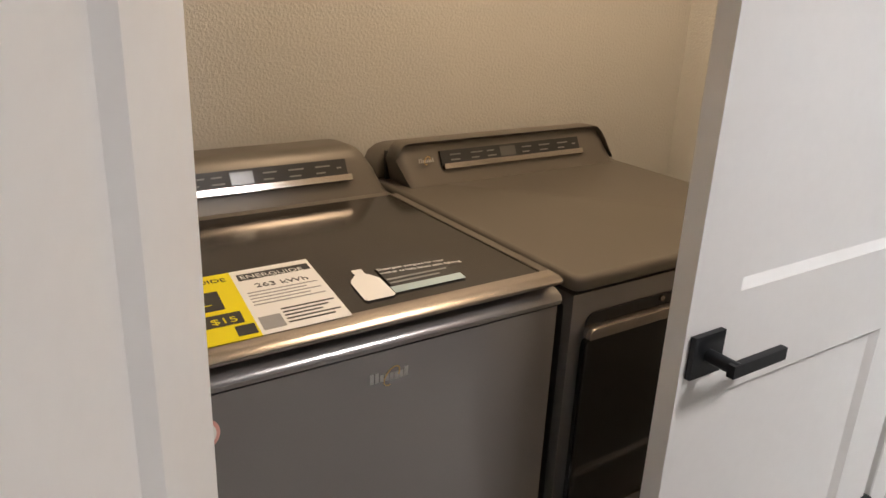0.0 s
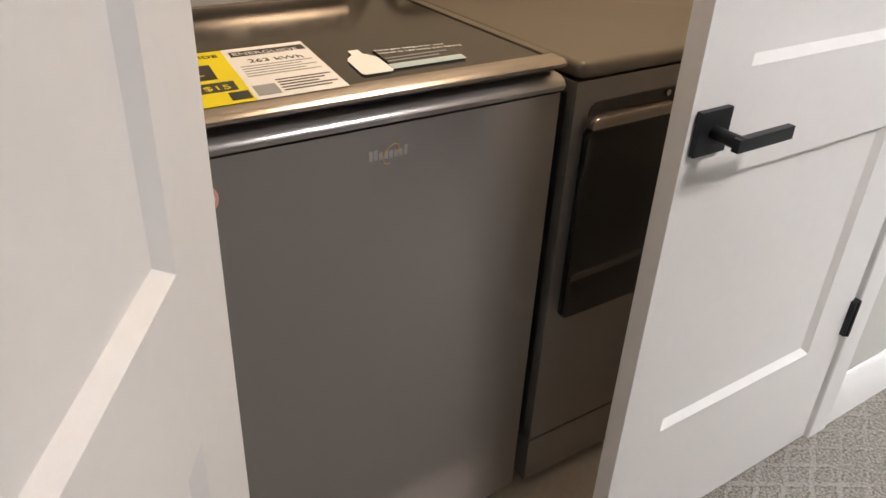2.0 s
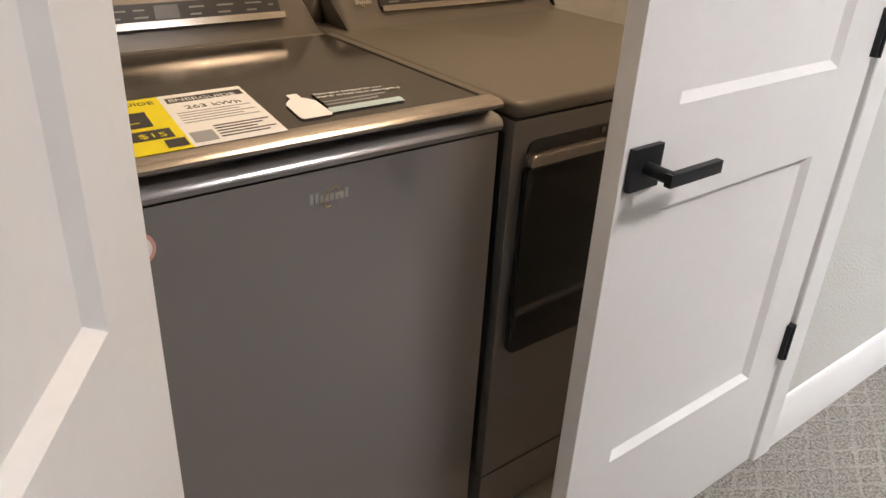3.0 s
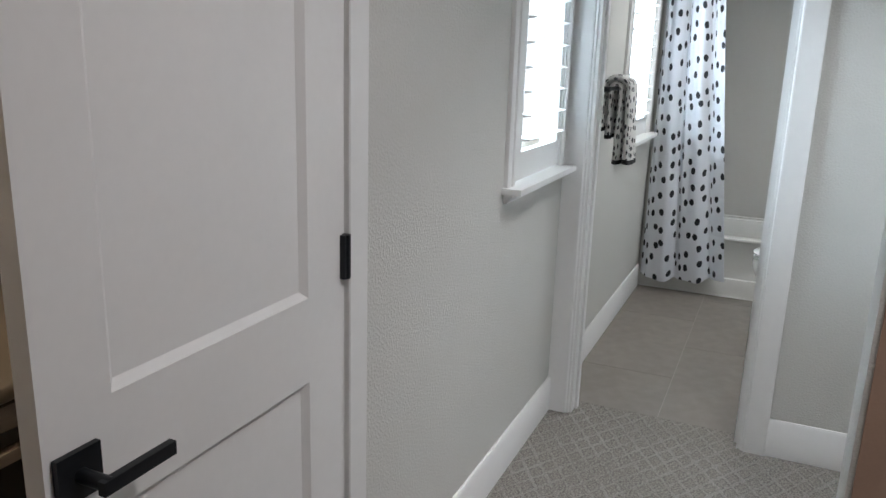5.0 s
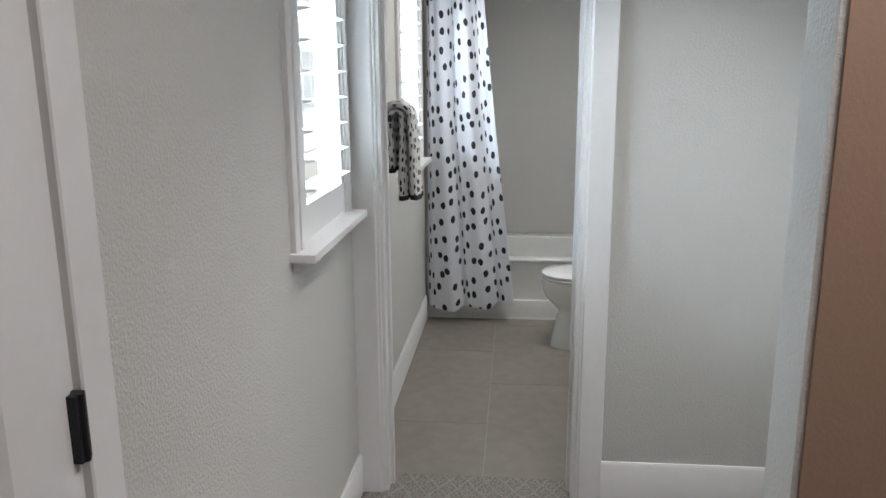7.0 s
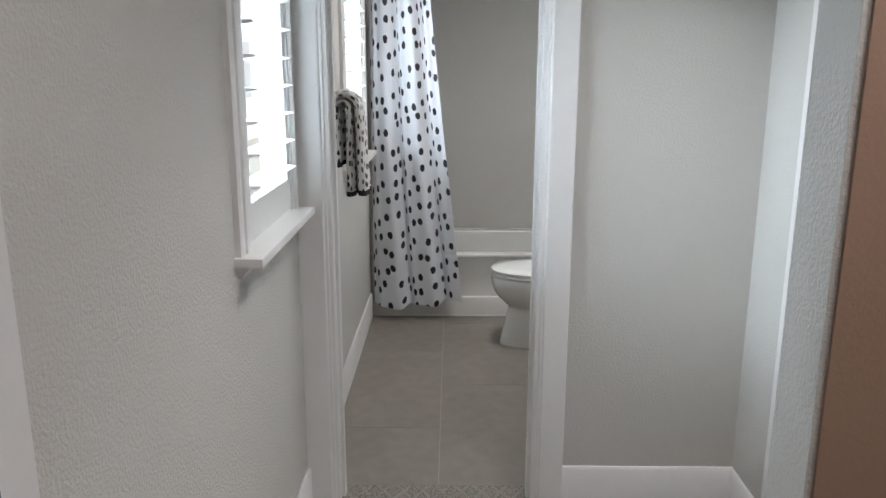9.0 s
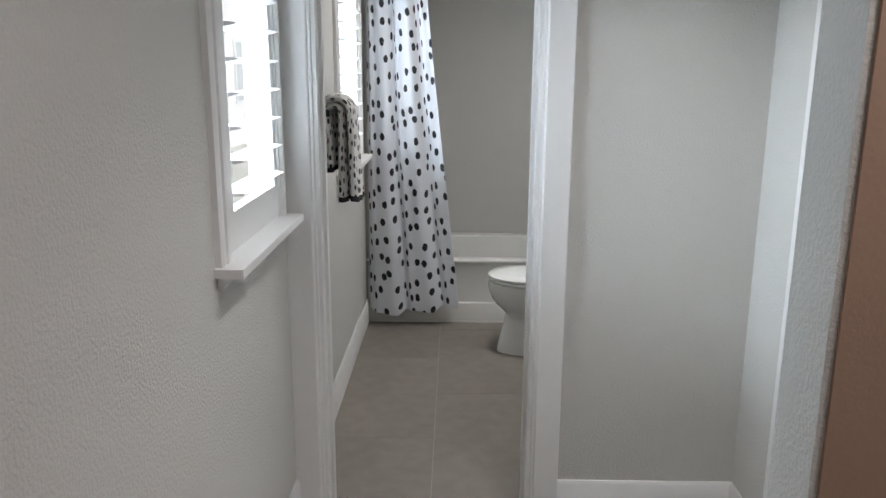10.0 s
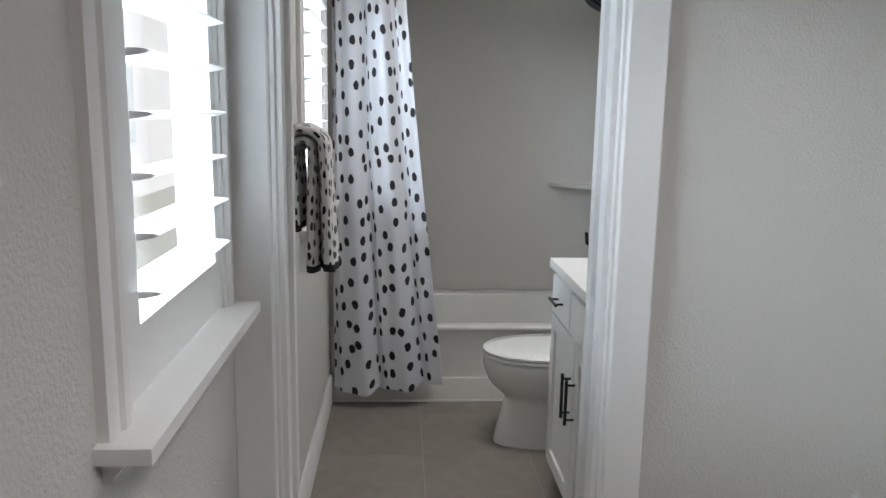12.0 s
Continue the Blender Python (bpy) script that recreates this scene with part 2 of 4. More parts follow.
    l.new(wr.outputs[0], dark.inputs["Factor"])
    l.new(mix.outputs["Result"], dark.inputs["A"])
    l.new(edge.outputs[0], dark.inputs["B"])
    l.new(dark.outputs["Result"], b.inputs["Base Color"])
    h1 = n.new("ShaderNodeMath")
    h1.operation = "MULTIPLY_ADD"
    h1.inputs[1].default_value = 0.8
    l.new(line.outputs[0], h1.inputs[0])
    l.new(fuzz.outputs[0], h1.inputs[2])
    bp = n.new("ShaderNodeBump")
    bp.inputs["Strength"].default_value, bp.inputs["Distance"].default_value = 0.9, 0.006
    l.new(h1.outputs[0], bp.inputs["Height"])
    l.new(bp.outputs[0], b.inputs["Normal"])
    return m


structure("floor_carpet", [(-1.5, 3.438, -1.80, WY + 0.1, -0.06, 0.0)], carpet_material(), "beige-grey carpet with a woven diamond lattice", category="carpet")
structure("floor_closet", [(-0.1, 2.2, WY + 0.1, 1.9, -0.06, -0.002)], mat("closet_vinyl", (0.50, 0.44, 0.38), 0.45, vary=0.1), "beige vinyl floor under the laundry machines")

# casing: a flat board with stepped beads along the inner edge
def casing_profile(inner, outer, face, depth, s):
    """Points (across, out) of a casing; s is the way out of the wall."""
    d = 1 if outer > inner else -1
    w = abs(outer - inner)
    steps = [(0, 0), (0, 0.50), (0.03, 0.62), (0.10, 0.62), (0.12, 0.86), (0.16, 1.0), (0.97, 1.0), (1.0, 0.93), (1.0, 0)]
    return [(inner + d * w * a, face + s * depth * o) for a, o in steps]


def flat_profile(inner, outer, face, depth, s):
    d = 1 if outer > inner else -1
    w = abs(outer - inner)
    steps = [(0, 0), (0, 0.85), (0.04, 1), (0.96, 1), (1, 0.85), (1, 0)]
    return [(inner + d * w * a, face + s * depth * o) for a, o in steps]


bm = bmesh.new()
extrude_profile(bm, flat_profile(CR + 0.012, 1.699, WY, 0.018, -1), 0, HEAD + 0.09, "z")
extrude_profile(bm, flat_profile(CL - 0.012, 0.104, WY, 0.018, -1), 0, HEAD + 0.09, "z")
bx(bm, CL - 0.012, CR + 0.012, WY - 0.018, WY, HEAD + 0.013, HEAD + 0.09)
tagged(link("trim_closet_casing", bm, WHITE), "white painted casing around the laundry doors", "trim", kind="structure")
bm = bmesh.new()
bx(bm, CR - 0.002, CR + 0.02, WY - 0.004, WY + 0.14, 0, HEAD)
bx(bm, CR - 0.014, CR - 0.002, WY + 0.030, WY + 0.065, 0, HEAD)
bx(bm, CL - 0.02, CL, WY - 0.002, WY + 0.14, 0, HEAD)
bx(bm, CL - 0.02, CR + 0.02, WY - 0.002, WY + 0.14, HEAD, HEAD + 0.02)
tagged(link("trim_closet_jamb", bm, WHITE), "white painted door jamb of the closet", "trim", kind="structure")

bm = bmesh.new()
extrude_profile(bm, [(v, u) for u, v in casing_profile(BR - 0.012, -0.077, EX, 0.02, -1)], 0, HEAD + 0.10, "z")
extrude_profile(bm, [(v, u) for u, v in casing_profile(BL + 0.012, 0.7998, EX, 0.02, -1)], 0, HEAD + 0.10, "z")
bx(bm, EX - 0.018, EX, BR - 0.012, BL + 0.012, HEAD + 0.004, HEAD + 0.10)
tagged(link("trim_bath_casing", bm, WHITE, True, 12), "white moulded casing around the bathroom doorway", "trim", kind="structure")
bm = bmesh.new()
for a, b in ((BR - 0.02, BR), (BL, BL + 0.02)):
    bx(bm, EX - 0.003, EX + 0.118, a, b, 0, HEAD)
for a, b in ((BR, BR + 0.011), (BL - 0.011, BL)):
    bx(bm, EX + 0.045, EX + 0.08, a, b, 0, HEAD)
bx(bm, EX - 0.003, EX + 0.118, BR - 0.02, BL + 0.02, HEAD, HEAD + 0.02)
tagged(link("trim_bath_jamb", bm, WHITE), "white jamb and stop of the bathroom doorway", "trim", kind="structure")

bm = bmesh.new()
extrude_profile(bm, casing_profile(2.945, 3.03, -0.665, 0.02, 1), 0, HEAD + 0.09, "z")
extrude_profile(bm, casing_profile(2.13, 2.045, -0.665, 0.02, 1), 0, HEAD + 0.09, "z")
bx(bm, 2.925, 2.945, -0.785, -0.663, 0, HEAD)
tagged(link("trim_side_casing", bm, WHITE, True, 12), "white moulded casing of the side door", "trim", kind="structure")


def baseboard(name, runs):
    bm = bmesh.new()
    for axis, a, b, face, s in runs:
        prof = [(face, 0.0), (face + s * 0.013, 0.0), (face + s * 0.013, 0.142), (face + s * 0.006, 0.152), (face, 0.152)]
        extrude_profile(bm, prof, a, b, axis)
    return tagged(link(name, bm, WHITE), "tall plain white baseboard", "baseboard", kind="structure")


baseboard("baseboard_hall", [("x", 1.698, EX, WY, -1), ("x", -1.4, 0.104, WY, -1), ("y", -0.665, -0.076, EX, -1), ("x", 3.03, EX - 0.013, -0.665, 1)])
baseboard("baseboard_bath", [("x", EX + 0.115, 5.395, WY, -1)])


# ---- doors ----
def panel_door(name, w, label):
    """A two-panel leaf: x from the hinge 0 to w, front face at y = 0 towards -y, 35 mm thick."""
    root = thing(name, label, "door", "laundry closet doors")
    H = 2.035
    z = (0.012, 0.315, 0.848, 1.018, 1.915, H)
    s0, s1 = 0.122, w - 0.112
    bm = bmesh.new()
    bx(bm, 0, s0, 0, 0.035, z[0], z[5])
    bx(bm, s1, w, 0, 0.035, z[0], z[5])
    for a, b in ((z[0], z[1]), (z[2], z[3]), (z[4], z[5])):
        bx(bm, s0, s1, 0, 0.035, a, b)
    bmesh.ops.remove_doubles(bm, verts=bm.verts, dist=1e-5)
    part("frame", bm, DOOR, root)
    for a, b in ((z[1], z[2]), (z[3], z[4])):
        bm = bmesh.new()
        m, d = 0.014, 0.012
        for y0, y1 in ((0.0, d), (0.035, 0.035 - d)):
            o = [bm.verts.new(p) for p in ((s0, y0, a), (s1, y0, a), (s1, y0, b), (s0, y0, b))]
            i = [bm.verts.new(p) for p in ((s0 + m, y1, a + m), (s1 - m, y1, a + m), (s1 - m, y1, b - m), (s0 + m, y1, b - m))]
            for k in range(4):
                bm.faces.new((o[k], o[(k + 1) % 4], i[(k + 1) % 4], i[k]))
            bm.faces.new(i)
        part("panel", bm, DOOR, root, "", 15)
    return root


def lever_handle(parent, x, z, way):
    """Square rose, round neck and flat lever on the front face; way +1 or -1 along x."""
    plate = box_part("handle_plate", (x - 0.034, x + 0.034, -0.010, -0.0005, z - 0.034, z + 0.034), BLACK, parent, 0.0015, "square black rose")
    bm = bmesh.new()
    tube(bm, [(x, -0.010, z), (x, -0.028, z), (x, -0.029, z), (x, -0.062, z)], 0.0105, 16)
    part("handle_neck", bm, BLACK, plate)
    bm = bmesh.new()
    bx(bm, min(x - way * 0.012, x + way * 0.112), max(x - way * 0.012, x + way * 0.112), -0.064, -0.052, z - 0.011, z + 0.009)
    soft(bm, 0.002)
    part("lever", bm, BLACK, plate, "flat black lever")
    bm = bmesh.new()
    tube(bm, [(x - 0.022, -0.0105, z - 0.010), (x - 0.022, -0.0125, z - 0.010)], 0.003, 10)
    part("screw", bm, SILVER, plate)


def hinge(parent, x, z):
    bm = bmesh.new()
    bx(bm, x - 0.011, x + 0.012, -0.012, 0.004, z - 0.045, z + 0.045)
    soft(bm, 0.003)
    h = part("hinge", bm, BLACK, parent, "black butt hinge")
    bm = bmesh.new()
    tube(bm, [(x, -0.010, z - 0.0455), (x, -0.010, z + 0.0455)], 0.0065, 12)
    part("hinge_knuckle", bm, BLACK, h)


LEAF = 0.702
right_leaf = panel_door("door_1", LEAF, "closed white two-panel laundry door with black lever")
right_leaf.matrix_world = Matrix.Translation((1.606, 0.789, 0)) @ Matrix.Diagonal((-1, 1, 1, 1))
lever_handle(right_leaf, LEAF - 0.046, 0.933, -1)
for z in (0.372, 1.072, 1.83):
    hinge(right_leaf, -0.002, z)
left_leaf = panel_door("door_2", LEAF, "white two-panel laundry door swung wide open")
turn = math.degrees(math.atan2(-0.845, -0.534))
left_leaf.matrix_world = pose(0.221, 0.757, -0.011, 0, 0, turn) @ Matrix.Diagonal((1, -1, 1, 1))

# very dark brown slab closing the opening in the pier wall
side = thing("dark_slab", "very dark brown slab closing the opening beside the pier", "door")
DARKBROWN = mat("very_dark_brown", (0.035, 0.016, 0.011), 0.5, vary=0.25, scale=40)
box_part("slab", (1.905, 1.945, -1.148, -0.377, 0.008, HEAD - 0.004), DARKBROWN, side, 0.003)
white_side = panel_door("door_3", 0.79, "closed white two-panel side door in the recess")
white_side.matrix_world = pose(2.92, -0.72, 0, 0, 0, 180)
white_side["group"] = "side doors"


# ---- windows with shutters ----
def shutter_window(name, x0, x1, sill, top, first, label, right_casing):
    """A window in the north wall between x0 and x1, with a sill, casing and louvred shutter."""
    root = tagged(new(name), label, "window", kind="structure")
    c = 0.062
    bm = bmesh.new()
    prof = [(0, 0), (0, 0.014), (0.008, 0.018), (0.024, 0.018), (0.028, 0.012), (0.034, 0.012), (0.038, 0.020), (0.055, 0.020), (0.062, 0.012), (0.062, 0)]
    extrude_profile(bm, [(x0 + u, WY - v) for u, v in prof], sill, top + c, "z")
    part("casing", bm, WHITE, root)
    k = right_casing / c
    bm = bmesh.new()
    extrude_profile(bm, [(x1 - u * k, WY - v) for u, v in prof], sill, top + c, "z")
    part("casing", bm, WHITE, root)
    box_part("head_casing", (x0 + c, x1 - right_casing, WY - 0.018, WY, top, top + c), WHITE, root, 0.002)
    bm = bmesh.new()
    bx(bm, x0 - 0.017, x1 + 0.008, WY - 0.066, WY + 0.015, sill - 0.020, sill)
    soft(bm, 0.005, 3)
    part("window_sill", bm, WHITE, root, "white sill with rounded nose")
    bm = bmesh.new()
    extrude_profile(bm, [(WY, sill - 0.052), (WY - 0.012, sill - 0.052), (WY - 0.016, sill - 0.044), (WY - 0.028, sill - 0.030), (WY - 0.030, sill - 0.0205), (WY, sill - 0.0205)], x0 + 0.006, x1 - 0.012, "x")
    part("sill_apron", bm, WHITE, root)
    a, b = x0 + c, x1 - right_casing
    s = 0.058
    r = min(s, right_casing + 0.003)
    for u, v in ((a, a + 0.028), (b - 0.014, b)):
        box_part("shutter_frame", (u, v, WY - 0.010, WY + 0.03, sill + 0.001, top), SHUTTER, root, 0.002)
    a, b = a + 0.030, b - 0.016
    box_part("stile", (a, a + s, WY - 0.004, WY + 0.026, sill + 0.006, top - 0.004), SHUTTER, root, 0.003)
    box_part("stile", (b - r, b, WY - 0.004, WY + 0.026, sill + 0.006, top - 0.004), SHUTTER, root, 0.003)
    box_part("rail", (a + s, b - r, WY - 0.004, WY + 0.026, sill + 0.006, sill + 0.098), SHUTTER, root, 0.003)
    box_part("rail", (a + s, b - r, WY - 0.004, WY + 0.026, top - 0.08, top - 0.004), SHUTTER, root, 0.003)
    n = 12
    ring = [(0.0445 * math.cos(2 * math.pi * i / n), 0.0055 * math.sin(2 * math.pi * i / n)) for i in range(n)]
    bm = bmesh.new()
    extrude_profile(bm, ring, a + s + 0.002, b - r - 0.002, "x")
    blade = part("louver", bm, SHUTTER, root)
    blade.location = (0, WY + 0.011, first)
    blade.rotation_euler = (radians(-4), 0, 0)
    z = first + 0.0775
    while z < top - 0.10:
        o = blade.copy()
        scene.collection.objects.link(o)
        o.location = (0, WY + 0.011, z)
        z += 0.0775
    return root


GLASS = bpy.data.materials.new("window_glass")
GLASS.use_nodes = True
g = GLASS.node_tree.nodes["Principled BSDF"]
g.inputs["Transmission Weight"].default_value, g.inputs["Roughness"].default_value, g.inputs["IOR"].default_value = 1.0, 0.0, 1.1
VINYL = mat("window_vinyl", (0.78, 0.78, 0.76), 0.45, vary=0.02)
for name, x0, x1, sill, top, first, label, rc, far in (
        ("window_1", 2.592, 3.245, 1.068, 2.02, 1.204, "white shuttered hall window with open louvers", 0.032, 3.438),
        ("window_2", 4.355, 5.262, 1.038, 2.00, 1.162, "white shuttered bathroom window behind the towel", 0.062, 5.20)):
    w = shutter_window(name, x0, x1, sill, top, first, label, rc)
    a, b = x0 + 0.075, far
    for u, v, p, q in ((a, a + 0.03, sill, top), (b - 0.03, b, sill, top), (a + 0.03, b - 0.03, sill, sill + 0.03), (a + 0.03, b - 0.03, top - 0.03, top)):
        box_part("window_frame", (u, v, WY + 0.10, WY + 0.138, p, q), VINYL, w, 0.003)
    pane = box_part("pane", (a + 0.03, b - 0.03, WY + 0.116, WY + 0.120, sill + 0.03, top - 0.03), GLASS, w)
    pane.visible_shadow = False


# ---- laundry machines ----
def text_part(name, body, size, m, material, parent, label="", align="LEFT"):
    cu = bpy.data.curves.new(name, "FONT")
    cu.body, cu.size, cu.align_x, cu.extrude = body, size, align, 0.0002
    tmp = new(name, cu)
    me = bpy.data.meshes.new_from_object(tmp.evaluated_get(bpy.context.evaluated_depsgraph_get()))
    bpy.data.objects.remove(tmp)
    me.materials.append(material)
    ob = new(name, me)
    ob.parent = parent
    ob.matrix_basis = m
    if label:
        ob["label"] = label
    return ob


def loft(bm, rings, cap=True):
    vs = [[bm.verts.new(p) for p in r] for r in rings]
    n = len(vs[0])
    for a, b in zip(vs, vs[1:]):
        for k in range(n):
            bm.faces.new((a[k], a[(k + 1) % n], b[(k + 1) % n], b[k]))
    if cap:
        bm.faces.new(vs[0][::-1])
        bm.faces.new(vs[-1])


def console(name, x0, x1, y, z0, z1, parent, steep=False):
    """A control housing: sloped face, swept ends, rounded top."""
    bm = bmesh.new()
    w = x1 - x0
    prof = [(0.0, 0.0), (0.006, 0.012), (0.045, 0.72), (0.055, 0.90), (0.072, 0.985), (0.10, 1.0), (0.165, 0.97), (0.185, 0.80), (0.19, 0.0)]
    rings = []
    if steep:
        prof = [(u * 0.55 if u > 0.07 else u, v) for u, v in prof]
        for f, h in ((0.0, 0.66), (0.006, 0.80), (0.014, 0.90), (0.025, 0.965), (0.042, 0.995), (0.06, 1.0), (0.5, 1.0), (0.87, 1.0), (0.895, 0.97), (0.915, 0.87), (0.945, 0.62), (0.97, 0.34), (1.0, 0.04)):
            rings.append([(x0 + w * (f + (0.5 - f) * 0.05 * (1 - v)), y + u, z0 + (z1 - z0) * v * h) for u, v in prof])
        loft(bm, rings)
        return part(name, bm, STEELTOP, parent)
    for f, h, back in ((0.0, 0.04, 0.020), (0.03, 0.32, 0.012), (0.055, 0.60, 0.006), (0.085, 0.86, 0.002), (0.105, 0.96, 0.001), (0.13, 1.0, 0.0), (0.5, 1.0, 0.0),
                       (0.87, 1.0, 0.0), (0.895, 0.96, 0.001), (0.915, 0.86, 0.002), (0.945, 0.60, 0.006), (0.97, 0.32, 0.012), (1.0, 0.04, 0.020)):
        rings.append([(x0 + w * f, y + back * min(1, v * 1.6) + u, z0 + (z1 - z0) * v * h) for u, v in prof])
    loft(bm, rings)
    return part(name, bm, STEELTOP, parent)


def strip_panel(parent, x0, x1, y0, z0, z1, slope):
    """Black control strip with a silver lip, lying on the sloped console face; slope: metres back per metre up."""
    tilt = math.degrees(math.atan(slope))
    root = box_part("control_panel", (0, x1 - x0, -0.003, 0.004, 0, z1 - z0), BLACKPLASTIC_SHADE, parent, 0.001, "black control strip with grey print")
    root.matrix_basis = pose(x0, y0, z0, -tilt, 0, 0)
    box_part("silver_lip", (0.004, x1 - x0 + 0.008, -0.006, 0.004, -0.011, 0.002), SILVER, root, 0.001)
    w = x1 - x0
    box_part("display", (w * 0.40, w * 0.51, -0.0042, -0.002, (z1 - z0) * 0.15, (z1 - z0) * 0.85), mat("grey_display", (0.12, 0.12, 0.115), 0.2), root, 0.0006)
    for i, (u, v, ww) in enumerate(((0.06, 0.62, 0.07), (0.06, 0.25, 0.06), (0.20, 0.62, 0.08), (0.20, 0.25, 0.05), (0.31, 0.62, 0.05), (0.31, 0.25, 0.06), (0.56, 0.62, 0.07), (0.56, 0.25, 0.05), (0.69, 0.62, 0.08), (0.69, 0.25, 0.06), (0.83, 0.62, 0.08), (0.83, 0.25, 0.05), (0.945, 0.45, 0.025))):
        box_part("print_mark", (w * u, w * (u + ww), -0.0041, -0.0025, (z1 - z0) * v, (z1 - z0) * v + 0.003), GREYPRINT, root)
    return root


GREYPRINT = mat("pale_print", (0.22, 0.22, 0.21), 0.5, vary=0.05)
LOGO = mat("silver_logo", (0.55, 0.54, 0.52), 0.3, 0.7)
GOLD = mat("gold_logo", (0.62, 0.42, 0.16), 0.3, 0.7)


def logo(parent, m, w):
    """A maker's mark as plain shapes: a row of small bars and a slanted loop."""
    for i in range(8):
        o = box_part("logo_bar", (w * i / 8 + 0.0012, w * (i + 1) / 8 - 0.0012, 0, 0.0006, 0, w * (0.17 if i not in (0, 1, 7) else 0.24)), LOGO, parent)
        o.matrix_basis = m
    bm = bmesh.new()
    pts = [(w * 0.56 + w * 0.17 * math.cos(a) + 0.10 * w * math.sin(a), -0.0006, w * 0.10 + w * 0.22 * math.sin(a)) for a in (2 * math.pi * i / 20 for i in range(17))]
    tube(bm, pts, 0.0009, 6)
    o = part("logo_loop", bm, GOLD, parent)
    o.matrix_basis = m


def washer():
    root = thing("washing_machine", "dark grey top-load washing machine with an energy label", "washing machine")
    x0, x1, y0, y1 = 0.180, 0.880, 1.030, 1.735
    bm = bmesh.new()
    bx(bm, x0, x1, y0, y1, 0.028, 0.926)
    soft(bm, 0.016, 4)
    part("cabinet_body", bm, STEEL, root)
    bm = bmesh.new()
    prof = [(y0 + 0.002, 0.929), (y0 - 0.006, 0.932), (y0 - 0.009, 0.940), (y0 - 0.005, 0.948), (y0 + 0.006, 0.954), (y0 + 0.03, 0.957), (y0 + 0.05, 0.958), (y1, 0.958), (y1, 0.929)]
    extrude_profile(bm, prof, x0 - 0.001, x1 + 0.001, "x")
    part("top_deck", bm, STEEL, root)
    # black slab under the lid puts the gap's shade into colour
    bm = bmesh.new()
    bx(bm, x0 + 0.008, x1 - 0.006, y0 + 0.016, 1.54, 0.9585, 0.9745)
    part("lid_gap_shade", bm, BLACKPLASTIC_SHADE, root)
    # lid: a frame with a raised silver nose, dark glass inside
    bm = bmesh.new()
    nose = [(y0 - 0.018, 0.975), (y0 - 0.020, 0.981), (y0 - 0.012, 0.987), (y0 + 0.016, 0.9885), (y0 + 0.016, 0.975)]
    extrude_profile(bm, nose, x0 + 0.005, x1 - 0.012, "x")
    soft(bm, 0.002, 2, 45)
    lid_edge = part("lid_nose", bm, SILVER, root, "bright satin front edge of the lid")
    bm = bmesh.new()
    bx(bm, x0 + 0.005, x1 - 0.012, y0 + 0.0165, 1.545, 0.975, 0.9865)
    soft(bm, 0.003)
    lid = part("lid", bm, DARKLID, root, "dark tinted glass lid")
    for a, b in ((x0 + 0.005, x0 + 0.022), (x1 - 0.029, x1 - 0.012)):
        box_part("lid_rim", (a, b, y0 + 0.017, 1.544, 0.9867, 0.9885), STEELTOP, lid, 0.0006)
    box_part("lid_hinge_bar", (x0 + 0.02, x1 - 0.02, 1.546, 1.575, 0.966, 0.984), STEELTOP, root, 0.004)
    # thin black sheets added to put the gap's shade on the sides
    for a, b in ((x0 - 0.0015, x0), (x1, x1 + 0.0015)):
        box_part("gap_dark_sheet", (a, b, y0 + 0.018, y1 - 0.018, 0.046, 0.910), BLACKPLASTIC_SHADE, root, 0, "black sheet darkening the gap beside the machine")
    console("control_housing", x0 + 0.0, x1 + 0.01, 1.562, 0.966, 1.080, root)
    strip_panel(root, 0.355, 0.772, 1.588, 1.028, 1.064, 0.52)
    logo(root, pose(0.525, y0 - 0.0006, 0.876), 0.066)
    # round sticker on the front
    bm = bmesh.new()
    for r, d in ((0.024, 0.0),):
        vs = [bm.verts.new((0.282 + r * math.cos(a), y0 - 0.0008, 0.872 + r * math.sin(a))) for a in (2 * math.pi * i / 28 for i in range(28))]
        f = bm.faces.new(vs)
        ret = bmesh.ops.extrude_face_region(bm, geom=[f])
        bmesh.ops.translate(bm, verts=[v for v in ret["geom"] if isinstance(v, bmesh.types.BMVert)], vec=(0, 0.0006, 0))
    part("round_sticker", bm, mat("pink_sticker", (0.62, 0.30, 0.26), 0.5), root, "round pink sticker")
    bm = bmesh.new()
    tube(bm, [(0.282, y0 - 0.0009, 0.872), (0.282, y0 - 0.0014, 0.872)], 0.019, 24)
    part("sticker_centre", bm, PAPER, root)
    for fx in (x0 + 0.05, x1 - 0.05):
        for fy in (y0 + 0.06, y1 - 0.06):
            bm = bmesh.new()
            tube(bm, [(fx, fy, 0.0), (fx, fy, 0.03)], 0.018, 12)
            part("foot", bm, BLACKPLASTIC_SHADE, root)
    return root


washer()


